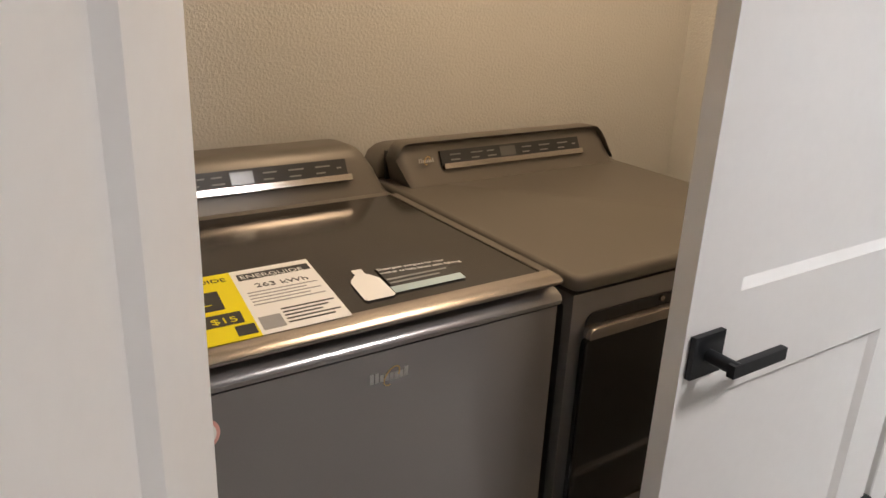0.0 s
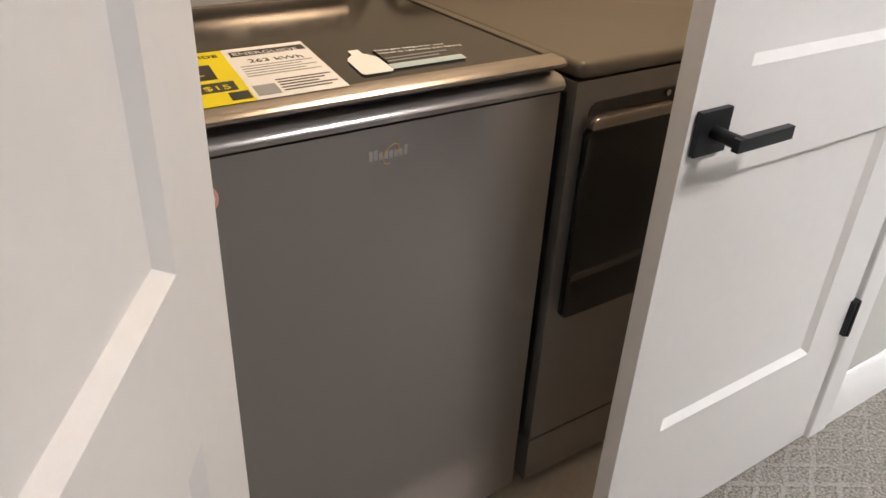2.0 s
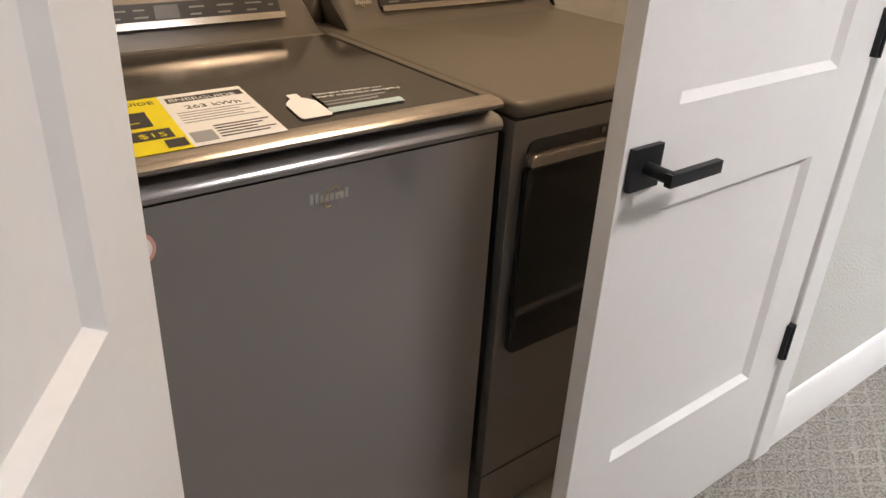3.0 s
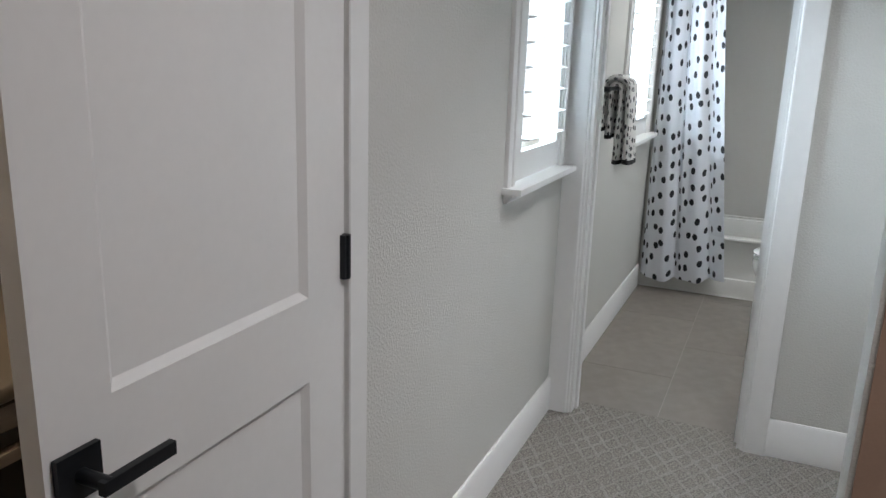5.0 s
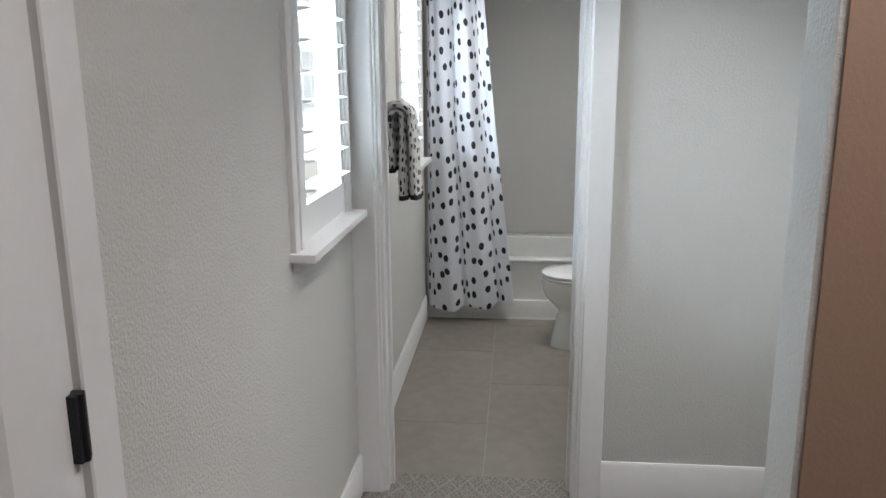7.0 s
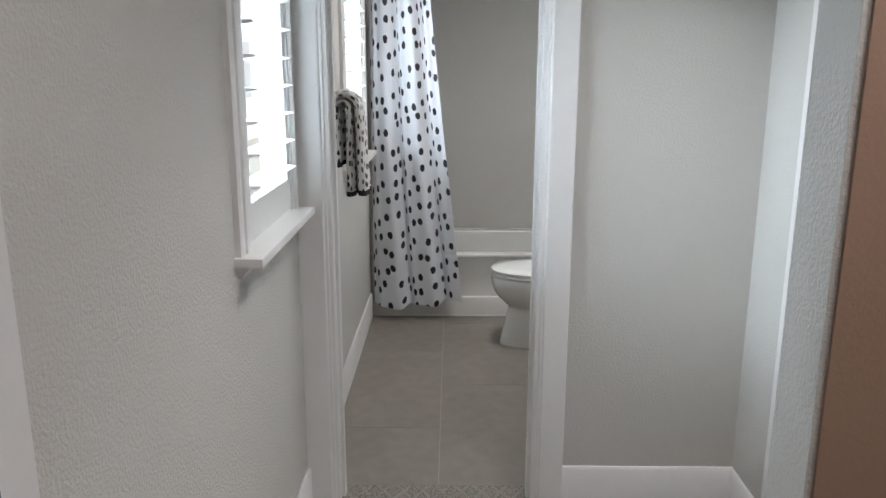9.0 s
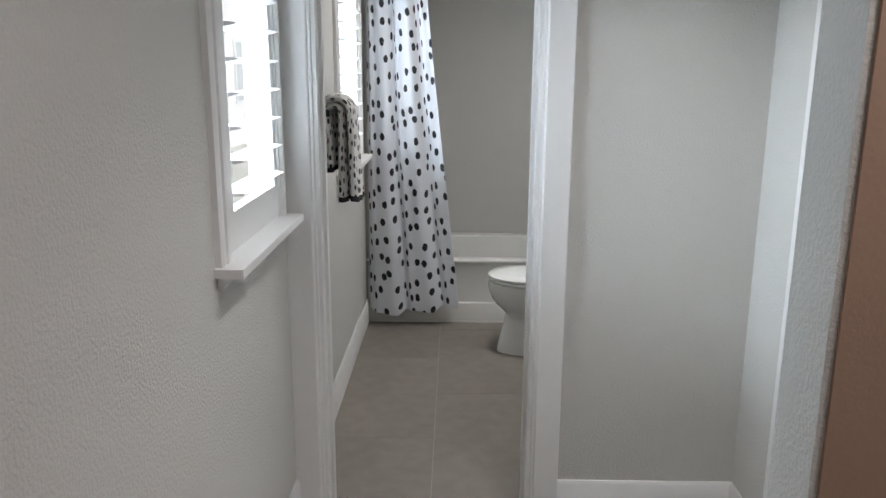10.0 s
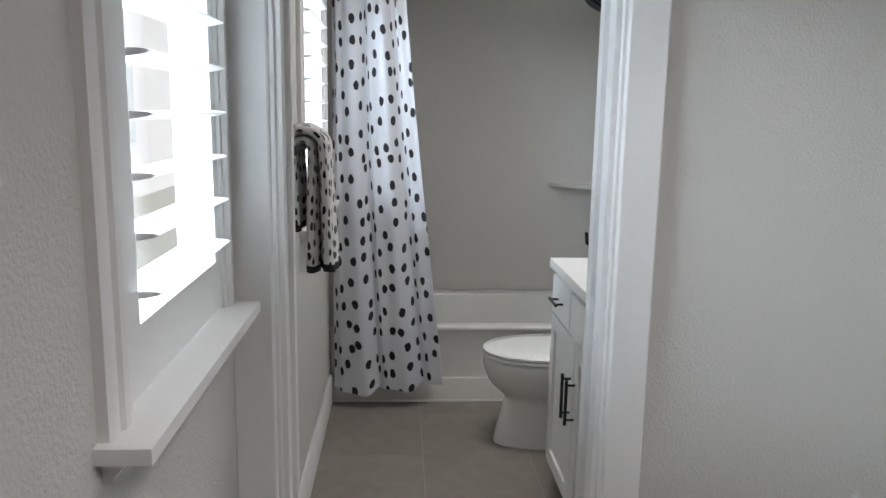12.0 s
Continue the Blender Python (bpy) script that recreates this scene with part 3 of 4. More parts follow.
def lid_label():
    """Printed energy label lying on the washer's lid."""
    root = thing("energy_label", "yellow and white printed energy label on the washer lid", "label")
    z = 0.9890
    m = pose(0.298, 1.040, z, 0, 0, 0)
    sh = Matrix(((1, 0.135, 0, 0), (0, 1, 0, 0), (0, 0, 1, 0), (0, 0, 0, 1)))

    def flat(name, u0, u1, v0, v1, h, material):
        bm = bmesh.new()
        bx(bm, u0, u1, v0, v1, h, h + 0.0003)
        bmesh.ops.transform(bm, matrix=m @ sh, verts=bm.verts)
        return part(name, bm, material, root)
    flat("yellow_sheet", -0.055, 0.075, 0, 0.228, 0.0, YELLOW)
    flat("white_sheet", 0.075, 0.205, 0, 0.228, 0.0001, PAPER)
    flat("header_band", 0.083, 0.200, 0.186, 0.210, 0.0006, INK)
    text_part("heading_text", "ENERGUIDE", 0.0190, m @ sh @ pose(0.0865, 0.1915, 0.0010), PAPER, root, "white heading lettering")
    text_part("heading_text", "ENERGUIDE", 0.0190, m @ sh @ pose(0.066, 0.196, 0.0006), INK, root, "black heading lettering", "RIGHT")
    flat("black_box", -0.045, 0.045, 0.100, 0.165, 0.0006, INK)
    flat("yellow_bar", -0.03, 0.03, 0.118, 0.121, 0.0010, YELLOW)
    flat("black_box", 0.002, 0.062, 0.048, 0.085, 0.0006, INK)
    flat("black_box", 0.045, 0.072, 0.010, 0.040, 0.0006, INK)
    flat("dark_square", 0.080, 0.112, 0.012, 0.052, 0.0006, GREYINK)
    for i in range(5):
        flat("print_line", 0.085, 0.195 - (i % 2) * 0.02, 0.135 - i * 0.011, 0.138 - i * 0.011, 0.0006, GREYINK)
    for i in range(5):
        flat("print_line", 0.117, 0.198 - (i % 3) * 0.012, 0.062 - i * 0.011, 0.066 - i * 0.011, 0.0006, INK)
    text_part("figure_text", "263 kWh", 0.022, m @ sh @ pose(0.102, 0.152, 0.0006), INK, root, "printed figure")
    text_part("price_text", "$15", 0.024, m @ sh @ pose(0.018, 0.057, 0.0010), YELLOW, root, "printed price")
    return root


lid_label()


def lid_sticker():
    root = thing("detergent_sticker", "printed detergent sticker with a white bottle on the lid", "sticker")
    m = pose(0.545, 1.072, 0.9889, 0, 0, 0)
    sh = Matrix(((1, 0.16, 0, 0), (0, 1, 0, 0), (0, 0, 1, 0), (0, 0, 0, 1)))
    bm = bmesh.new()
    out = [(0.0, 0.0), (0.044, 0.0), (0.048, 0.006), (0.046, 0.070), (0.036, 0.088), (0.030, 0.094), (0.030, 0.116), (0.012, 0.116), (0.012, 0.096), (0.0, 0.080), (-0.004, 0.070), (-0.004, 0.006)]
    extrude_profile(bm, out, 0, 0.0004, "z")
    bmesh.ops.transform(bm, matrix=m @ sh, verts=bm.verts)
    part("bottle_print", bm, PAPER, root, "white printed bottle")
    bm = bmesh.new()
    bx(bm, 0.049, 0.178, 0.008, 0.030, 0, 0.0003)
    bmesh.ops.transform(bm, matrix=m @ sh, verts=bm.verts)
    part("pale_band", bm, TEAL, root)
    bm = bmesh.new()
    bx(bm, 0.052, 0.170, 0.0305, 0.112, 0, 0.00015)
    bmesh.ops.transform(bm, matrix=m @ sh, verts=bm.verts)
    part("clear_film", bm, mat("clear_film", (0.045, 0.045, 0.045), 0.25), root)
    for i, t in enumerate(("Detergent designed for your", "washer to help boost stain fighting")):
        text_part("print_text", t, 0.0105, m @ sh @ pose(0.053, 0.096 - i * 0.015, 0.0004), PAPER, root)
    for i in range(2):
        bm = bmesh.new()
        bx(bm, 0.054, 0.165 - i * 0.02, 0.054 - i * 0.014, 0.060 - i * 0.014, 0.0004, 0.0006)
        bmesh.ops.transform(bm, matrix=m @ sh, verts=bm.verts)
        part("print_line", bm, GREYPRINT, root)
    return root


lid_sticker()


def dryer():
    root = thing("clothes_dryer", "dark grey front-load dryer with a black door panel", "dryer")
    x0, x1, y0, y1 = 0.912, 1.618, 1.026, 1.745
    bm = bmesh.new()
    bx(bm, x0, x1, y0, y1, 0.148, 0.939)
    soft(bm, 0.026, 5)
    part("cabinet_body", bm, STEEL, root)
    bm = bmesh.new()
    bx(bm, x0 - 0.003, x1 + 0.003, y0 - 0.003, y1 - 0.01, 0.030, 0.145)
    soft(bm, 0.005)
    part("kick_plate", bm, STEEL, root)
    bm = bmesh.new()
    bx(bm, x0 - 0.002, x1 + 0.002, y0 - 0.006, y1, 0.943, 0.972)
    vert = [e for e in bm.edges if abs(e.verts[0].co.z - e.verts[1].co.z) > 0.01]
    bmesh.ops.bevel(bm, geom=vert, offset=0.022, segments=4, affect="EDGES", profile=0.5)
    soft(bm, 0.011, 4, 50)
    part("top_panel", bm, STEELTOP, root, "satin grey-brown top")
    # black sheets again, shading the gap towards the washer by colour
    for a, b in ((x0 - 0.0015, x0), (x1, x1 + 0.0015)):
        box_part("gap_dark_sheet", (a, b, y0 + 0.022, y1 - 0.022, 0.170, 0.915), BLACKPLASTIC_SHADE, root, 0, "black sheet darkening the gap beside the machine")
    console("control_fascia", x0 + 0.016, x1 + 0.004, 1.605, 0.971, 1.070, root, True)
    # solid black strip paints in the shade of the groove behind the fascia
    box_part("groove_shade", (x0 + 0.022, x1 - 0.130, 1.708, 1.718, 0.9725, 1.040), BLACKPLASTIC_SHADE, root, 0.004)
    bm = bmesh.new()
    extrude_profile(bm, [(x0, 0.9725), (x0 + 0.003, 1.005), (x0 + 0.014, 1.028), (x0 + 0.036, 1.042), (x0 + 0.06, 1.046), (x1 - 0.14, 1.046), (x1 - 0.115, 1.040), (x1 - 0.08, 1.018), (x1 - 0.05, 0.985), (x1 - 0.03, 0.9725)], 0, 0.072, "z")
    bmesh.ops.transform(bm, matrix=Matrix(((1, 0, 0, 0), (0, 0, 1, 1.718), (0, 1, 0, 0), (0, 0, 0, 1))), verts=bm.verts)
    soft(bm, 0.006, 3, 60)
    part("rear_housing", bm, STEELTOP, root)
    strip_panel(root, 1.040, 1.476, 1.630, 1.013, 1.047, 0.50)
    logo(root, pose(0.975, 1.6285, 1.024, -26, 0, 0), 0.042)
    # raised black plate, the shadow of the handle pocket put into its colour
    bm = bmesh.new()
    bx(bm, x0 + 0.034, x1 - 0.034, y0 - 0.0035, y0 + 0.004, 0.840, 0.899)
    corner = [e for e in bm.edges if abs(e.verts[0].co.y - e.verts[1].co.y) > 0.005]
    bmesh.ops.bevel(bm, geom=corner, offset=0.022, segments=5, affect="EDGES", profile=0.5)
    part("pocket_shade", bm, BLACKPLASTIC_SHADE, root)
    bm = bmesh.new()
    bx(bm, x0 + 0.022, x1 - 0.022, y0 - 0.021, y0 - 0.004, 0.468, 0.858)
    side_edges = [e for e in bm.edges if abs(e.verts[0].co.y - e.verts[1].co.y) > 0.01]
    bmesh.ops.bevel(bm, geom=side_edges, offset=0.014, segments=4, affect="EDGES", profile=0.5)
    soft(bm, 0.003, 2, 50)
    door = part("door", bm, BLACKGLASS, root, "glossy black door")
    bm = bmesh.new()
    bx(bm, x0 + 0.024, x1 - 0.024, y0 - 0.026, y0 - 0.004, 0.8585, 0.880)
    ends = [e for e in bm.edges if abs(e.verts[0].co.y - e.verts[1].co.y) > 0.01 and e.verts[0].co.z > 0.87]
    bmesh.ops.bevel(bm, geom=ends, offset=0.014, segments=4, affect="EDGES", profile=0.5)
    soft(bm, 0.003, 2, 50)
    part("door_grip", bm, SILVER, door, "satin silver grip edge")
    bm = bmesh.new()
    tube(bm, [(1.132, y0 - 0.0036, 0.892), (1.132, y0 - 0.009, 0.892)], 0.006, 12)
    part("door_catch", bm, SILVER, root)
    for fx in (x0 + 0.05, x1 - 0.05):
        for fy in (y0 + 0.06, y1 - 0.06):
            bm = bmesh.new()
            tube(bm, [(fx, fy, -0.002), (fx, fy, 0.035)], 0.018, 12)
            part("foot", bm, BLACKPLASTIC_SHADE, root)
    return root


dryer()


# ---- bathroom ----
def tile_floor():
    GROUT = mat("pale_grout", (0.36, 0.335, 0.305), 0.9, bump=0.3, scale=200)
    floor = structure("floor_bath", [(3.438, 6.40, -0.84, WY + 0.05, -0.06, -0.0012)], GROUT, "large grey-brown floor tiles with pale grout", category="floor")
    TILE = mat("grey_tile", (0.222, 0.196, 0.172), 0.46, vary=0.18, coarse=3.2, scale=14, bump=0.05)
    n, l = TILE.node_tree.nodes, TILE.node_tree.links
    info = n.new("ShaderNodeObjectInfo")
    hv = n.new("ShaderNodeHueSaturation")
    rng = n.new("ShaderNodeMapRange")
    rng.inputs["To Min"].default_value, rng.inputs["To Max"].default_value = 0.94, 1.06
    l.new(info.outputs["Random"], rng.inputs[0])
    l.new(rng.outputs[0], hv.inputs["Value"])
    b = n["Principled BSDF"]
    src = b.inputs["Base Color"].links[0].from_socket
    l.new(src, hv.inputs["Color"])
    l.new(hv.outputs[0], b.inputs["Base Color"])
    # long tiles laid in rows, every second row set off by half a tile
    ys = [-0.725, -0.560, -0.106, 0.351, 0.80]
    for j, joints in enumerate(([4.357, 5.271], [3.900, 4.815], [4.357, 5.271], [3.900, 4.815])):
        xs = [3.438, *joints, 5.44]
        for i in range(len(xs) - 1):
            bm = bmesh.new()
            cx, cy = (xs[i] + xs[i + 1]) / 2, (ys[j] + ys[j + 1]) / 2
            hx, hy = (xs[i + 1] - xs[i]) / 2 - 0.0009, (ys[j + 1] - ys[j]) / 2 - 0.0017
            bx(bm, -hx, hx, -hy, hy, -0.0012, 0.0)
            o = part("tile", bm, TILE, floor)
            o.location = (cx, cy, 0)


def bathtub():
    root = thing("bathtub", "white alcove bathtub with a plain apron", "bathtub")
    x0, x1, y0, y1, h = 5.420, 6.166, -0.722, 0.797, 0.388
    bm = bmesh.new()
    prof = [(x0 + 0.03, 0.0), (x0 - 0.002, 0.0), (x0 - 0.002, 0.112), (x0 + 0.002, 0.120), (x0 + 0.012, 0.124), (x0 + 0.014, 0.135), (x0 + 0.012, h - 0.030), (x0 + 0.007, h - 0.022), (x0 + 0.002, h - 0.012), (x0 + 0.004, h - 0.003), (x0 + 0.010, h), (x0 + 0.03, h)]
    extrude_profile(bm, prof, y0, y1, "y")
    part("apron", bm, ACRYLIC, root)
    box_part("floor_seal", (x0 - 0.008, x0 - 0.0025, y0, y1 - 0.02, 0.0, 0.010), PORCELAIN, root, 0.002, "white sealant bead")
    bm = bmesh.new()

    def ring(x_in, y_in, z, r):
        pts = []
        a0, a1, b0, b1 = x0 + x_in, x1 - x_in * 0.7, y0 + y_in, y1 - y_in
        for cx, cy, st in ((a1 - r, b1 - r, 0), (a0 + r, b1 - r, 90), (a0 + r, b0 + r, 180), (a1 - r, b0 + r, 270)):
            for k in range(7):
                t = radians(st + k * 15)
                pts.append((cx + r * math.cos(t), cy + r * math.sin(t), z))
        return pts
    rings = [ring(0.03, 0.0, h, 0.002), ring(0.075, 0.08, h, 0.09), ring(0.083, 0.09, h - 0.008, 0.09), ring(0.11, 0.14, 0.16, 0.11), ring(0.15, 0.22, 0.07, 0.12)]
    vs = [[bm.verts.new(p) for p in r] for r in rings]
    for a, b in zip(vs, vs[1:]):
        for k in range(28):
            bm.faces.new((a[k], a[(k + 1) % 28], b[(k + 1) % 28], b[k]))
    bm.faces.new(vs[-1])
    part("basin", bm, ACRYLIC, root)
    box_part("back_flange", (x1 - 0.035, x1, y0, y1, h - 0.002, h + 0.016), ACRYLIC, root, 0.005)
    return root


tile_floor()
bathtub()
structure("trim_tub_surround", [(6.148, 6.168, -0.700, 0.778, 0.405, 2.15), (5.43, 6.168, 0.780, 0.798, 0.405, 2.15), (5.43, 6.168, -0.723, -0.702, 0.405, 2.15)], SURROUND, "smooth grey tub surround panels", category="wall panel")

shelf = thing("corner_shelf", "small pale corner shelf on the tub surround", "shelf")
bm = bmesh.new()
extrude_profile(bm, [(6.147, -0.701), (6.147, -0.405), (6.125, -0.405), (5.87, -0.68), (5.87, -0.701)], 1.030, 1.050, "z")
soft(bm, 0.004, 2, 50)
part("shelf_board", bm, SURROUND, shelf)


def shower_fittings():
    v = thing("tub_valve", "black tub mixer lever on the surround wall", "faucet")
    bm = bmesh.new()
    tube(bm, [(5.78, -0.7015, 0.74), (5.78, -0.690, 0.74)], 0.075, 28)
    part("escutcheon", bm, BLACK, v)
    bm = bmesh.new()
    tube(bm, [(5.78, -0.690, 0.74), (5.78, -0.625, 0.74)], 0.022, 18)
    part("valve_body", bm, BLACK, v)
    bm = bmesh.new()
    tube(bm, [(5.78, -0.632, 0.74), (5.78, -0.580, 0.742), (5.78, -0.556, 0.756), (5.78, -0.550, 0.815)], 0.010, 12)
    part("lever", bm, BLACK, v)
    s = thing("wall_shower", "round black shower head on a bent arm", "shower head")
    bm = bmesh.new()
    tube(bm, [(5.78, -0.7015, 2.05), (5.78, -0.66, 2.06), (5.78, -0.60, 2.055), (5.78, -0.555, 2.03)], 0.010, 12)
    part("arm", bm, BLACK, s)
    bm = bmesh.new()
    rings = []
    for r, d in ((0.014, 0.0), (0.022, 0.02), (0.058, 0.035), (0.062, 0.042), (0.058, 0.047)):
        c = Vector((5.78, -0.555, 2.03)) + Vector((0, 0.55, -0.835)) * d
        u, w = Vector((1, 0, 0)), Vector((0, 0.835, 0.55))
        rings.append([c + (u * math.cos(t) + w * math.sin(t)) * r for t in (2 * math.pi * k / 24 for k in range(24))])
    loft(bm, rings)
    part("rose", bm, BLACK, s)


shower_fittings()


def toilet():
    root = thing("toilet", "white two-piece toilet with a closed lid", "toilet")
    cx = 4.95

    def oval(w, y_front, y_back, z, n=36, sq=2.3):
        cy, hy = (y_front + y_back) / 2, (y_front - y_back) / 2
        out = []
        for k in range(n):
            t = 2 * math.pi * k / n
            c, s = math.cos(t), math.sin(t)
            taper = 1 - 0.10 * max(0, s)
            out.append((cx + w * taper * math.copysign(abs(c) ** (2 / sq), c), cy + hy * math.copysign(abs(s) ** (2 / sq), s), z))
        return out
    bm = bmesh.new()
    loft(bm, [oval(0.116, 0.034, -0.56, 0.0), oval(0.115, 0.034, -0.56, 0.012), oval(0.107, 0.022, -0.56, 0.07), oval(0.098, 0.006, -0.55, 0.14), oval(0.094, -0.006, -0.54, 0.185), oval(0.095, -0.012, -0.54, 0.208),
              oval(0.104, -0.006, -0.54, 0.222), oval(0.124, 0.014, -0.53, 0.242), oval(0.150, 0.042, -0.53, 0.268), oval(0.172, 0.066, -0.52, 0.300), oval(0.185, 0.082, -0.51, 0.338), oval(0.189, 0.088, -0.51, 0.372), oval(0.187, 0.086, -0.51, 0.392), oval(0.180, 0.079, -0.51, 0.398)])
    part("bowl", bm, PORCELAIN, root)
    bm = bmesh.new()
    loft(bm, [oval(0.168, 0.066, -0.44, 0.3985), oval(0.168, 0.066, -0.44, 0.4035), oval(0.186, 0.085, -0.44, 0.4045), oval(0.188, 0.087, -0.44, 0.410), oval(0.186, 0.085, -0.44, 0.416), oval(0.168, 0.066, -0.44, 0.4175)])
    part("seat", bm, PORCELAIN, root)
    bm = bmesh.new()
    loft(bm, [oval(0.166, 0.064, -0.45, 0.418), oval(0.166, 0.064, -0.45, 0.4225), oval(0.187, 0.087, -0.45, 0.4235), oval(0.188, 0.088, -0.45, 0.432), oval(0.178, 0.076, -0.44, 0.440), oval(0.12, 0.02, -0.40, 0.445), oval(0.03, -0.13, -0.25, 0.447)])
    part("lid", bm, PORCELAIN, root)
    bm = bmesh.new()
    bx(bm, cx - 0.20, cx + 0.20, -0.715, -0.525, 0.398, 0.735)
    soft(bm, 0.03, 4)
    part("tank", bm, PORCELAIN, root)
    bm = bmesh.new()
    bx(bm, cx - 0.21, cx + 0.21, -0.718, -0.515, 0.737, 0.770)
    soft(bm, 0.010, 3)
    part("tank_lid", bm, PORCELAIN, root)
    for s in (-1, 1):
        bm = bmesh.new()
        tube(bm, [(cx + s * 0.06, -0.452, 0.4178), (cx + s * 0.06, -0.452, 0.432)], 0.012, 12)
        part("seat_hinge", bm, PORCELAIN, root)


toilet()


def bar_pull(parent, a, b, out=(0, 1, 0), r=0.0055):
    """A square-looking black bar on two posts between a and b."""
    a, b, o = Vector(a), Vector(b), Vector(out)
    d = (b - a).normalized()
    bm = bmesh.new()
    tube(bm, [a - d * 0.018 + o * 0.03, b + d * 0.018 + o * 0.03], r, 10)
    p = part("pull", bm, BLACK, parent, "black bar pull")
    for q in (a, b):
        bm = bmesh.new()
        tube(bm, [q + o * 0.0005, q + o * 0.03], r * 0.8, 8)
        part("pull_post", bm, BLACK, p)


def vanity():
    root = thing("vanity_cabinet", "white shaker bathroom vanity cabinet with black pulls", "cabinet")
    f = -0.145          # carcass front
    x0, x1 = 3.445, 4.565
    box_part("carcass", (x0, x1, -0.72, f, 0.095, 0.870), CABINET, root, 0.001)
    box_part("toe_kick", (x0, x1 - 0.005, -0.70, f - 0.06, 0.0, 0.0945), CABINET, root)

    def front(name, a, b, z0, z1, shaker):
        if not shaker:
            return box_part(name, (a, b, f + 0.0005, f + 0.020, z0, z1), CABINET, root, 0.0015)
        s = 0.055
        bm = bmesh.new()
        for d in ((a, a + s, z0, z1), (b - s, b, z0, z1), (a + s, b - s, z0, z0 + s), (a + s, b - s, z1 - s, z1)):
            bx(bm, d[0], d[1], f + 0.0005, f + 0.020, d[2], d[3])
        bx(bm, a + s, b - s, f + 0.0005, f + 0.010, z0 + s, z1 - s)
        return part(name, bm, CABINET, root)
    d = front("drawer", 4.250, 4.548, 0.712, 0.850, False)
    bar_pull(d, (4.36, f + 0.020, 0.778), (4.44, f + 0.020, 0.778))
    front("false_front", 3.775, 4.240, 0.712, 0.850, False)
    front("drawer", 3.465, 3.765, 0.712, 0.850, False)
    for a, b, hx in ((4.158, 4.548, 4.185), (3.775, 4.148, 4.121), (3.465, 3.765, 3.74)):
        dd = front("cabinet_door", a, b, 0.110, 0.700, True)
        bar_pull(dd, (hx, f + 0.020, 0.445), (hx, f + 0.020, 0.565))
    top = thing("countertop", "white quartz countertop on the vanity", "countertop")
    bm = bmesh.new()
    bx(bm, 3.432, 4.585, -0.722, -0.118, 0.871, 0.905)
    soft(bm, 0.003)
    part("slab", bm, QUARTZ, top)


vanity()


def dotted(name, sx, sy, radius, cloth, rough, terry):
    """White cloth with uneven black spots, laid by the cloth's own length and width."""
    m = bpy.data.materials.new(name)
    m.use_nodes = True
    n, l = m.node_tree.nodes, m.node_tree.links
    b = n["Principled BSDF"]
    b.inputs["Roughness"].default_value = rough
    b.inputs["Sheen Weight"].default_value = 0.2
    uv = n.new("ShaderNodeTexCoord")
    wob = n.new("ShaderNodeTexNoise")
    wob.inputs["Scale"].default_value = 30
    l.new(uv.outputs["UV"], wob.inputs["Vector"])
    ma = n.new("ShaderNodeVectorMath")
    ma.operation = "MULTIPLY_ADD"
    ma.inputs[1].default_value = (0.016, 0.016, 0)
    l.new(wob.outputs["Color"], ma.inputs[0])
    l.new(uv.outputs["UV"], ma.inputs[2])
    mp = n.new("ShaderNodeMapping")
    mp.inputs["Scale"].default_value = (1 / sx, 1 / sy, 1)
    mp.inputs["Rotation"].default_value = (0, 0, radians(9))
    l.new(ma.outputs[0], mp.inputs[0])
    vo = n.new("ShaderNodeTexVoronoi")
    vo.voronoi_dimensions = "2D"
    vo.inputs["Scale"].default_value = 1
    vo.inputs["Randomness"].default_value = 0.55
    l.new(mp.outputs[0], vo.inputs["Vector"])
    ra = n.new("ShaderNodeMapRange")
    ra.inputs["From Min"].default_value, ra.inputs["From Max"].default_value = radius, radius + 0.035
    l.new(vo.outputs["Distance"], ra.inputs[0])
    mix = n.new("ShaderNodeMix")
    mix.data_type = "RGBA"
    mix.inputs["A"].default_value = (0.018, 0.02, 0.026, 1)
    mix.inputs["B"].default_value = (*cloth, 1)
    l.new(ra.outputs[0], mix.inputs["Factor"])
    l.new(mix.outputs["Result"], b.inputs["Base Color"])
    fine = n.new("ShaderNodeTexNoise")
    fine.inputs["Scale"].default_value = 260 if terry else 45
    l.new(uv.outputs["UV"], fine.inputs["Vector"])
    bp = n.new("ShaderNodeBump")
    bp.inputs["Strength"].default_value, bp.inputs["Distance"].default_value = (0.8, 0.004) if terry else (0.25, 0.004)
    l.new(fine.outputs[0], bp.inputs["Height"])
    l.new(bp.outputs[0], b.inputs["Normal"])
    if not terry:
        tr = n.new("ShaderNodeBsdfTranslucent")
        l.new(mix.outputs["Result"], tr.inputs["Color"])
        ms = n.new("ShaderNodeMixShader")
        ms.inputs[0].default_value = 0.3
        l.new(b.outputs[0], ms.inputs[1])
        l.new(tr.outputs[0], ms.inputs[2])
        l.new(ms.outputs[0], n["Material Output"].inputs["Surface"])
    return m


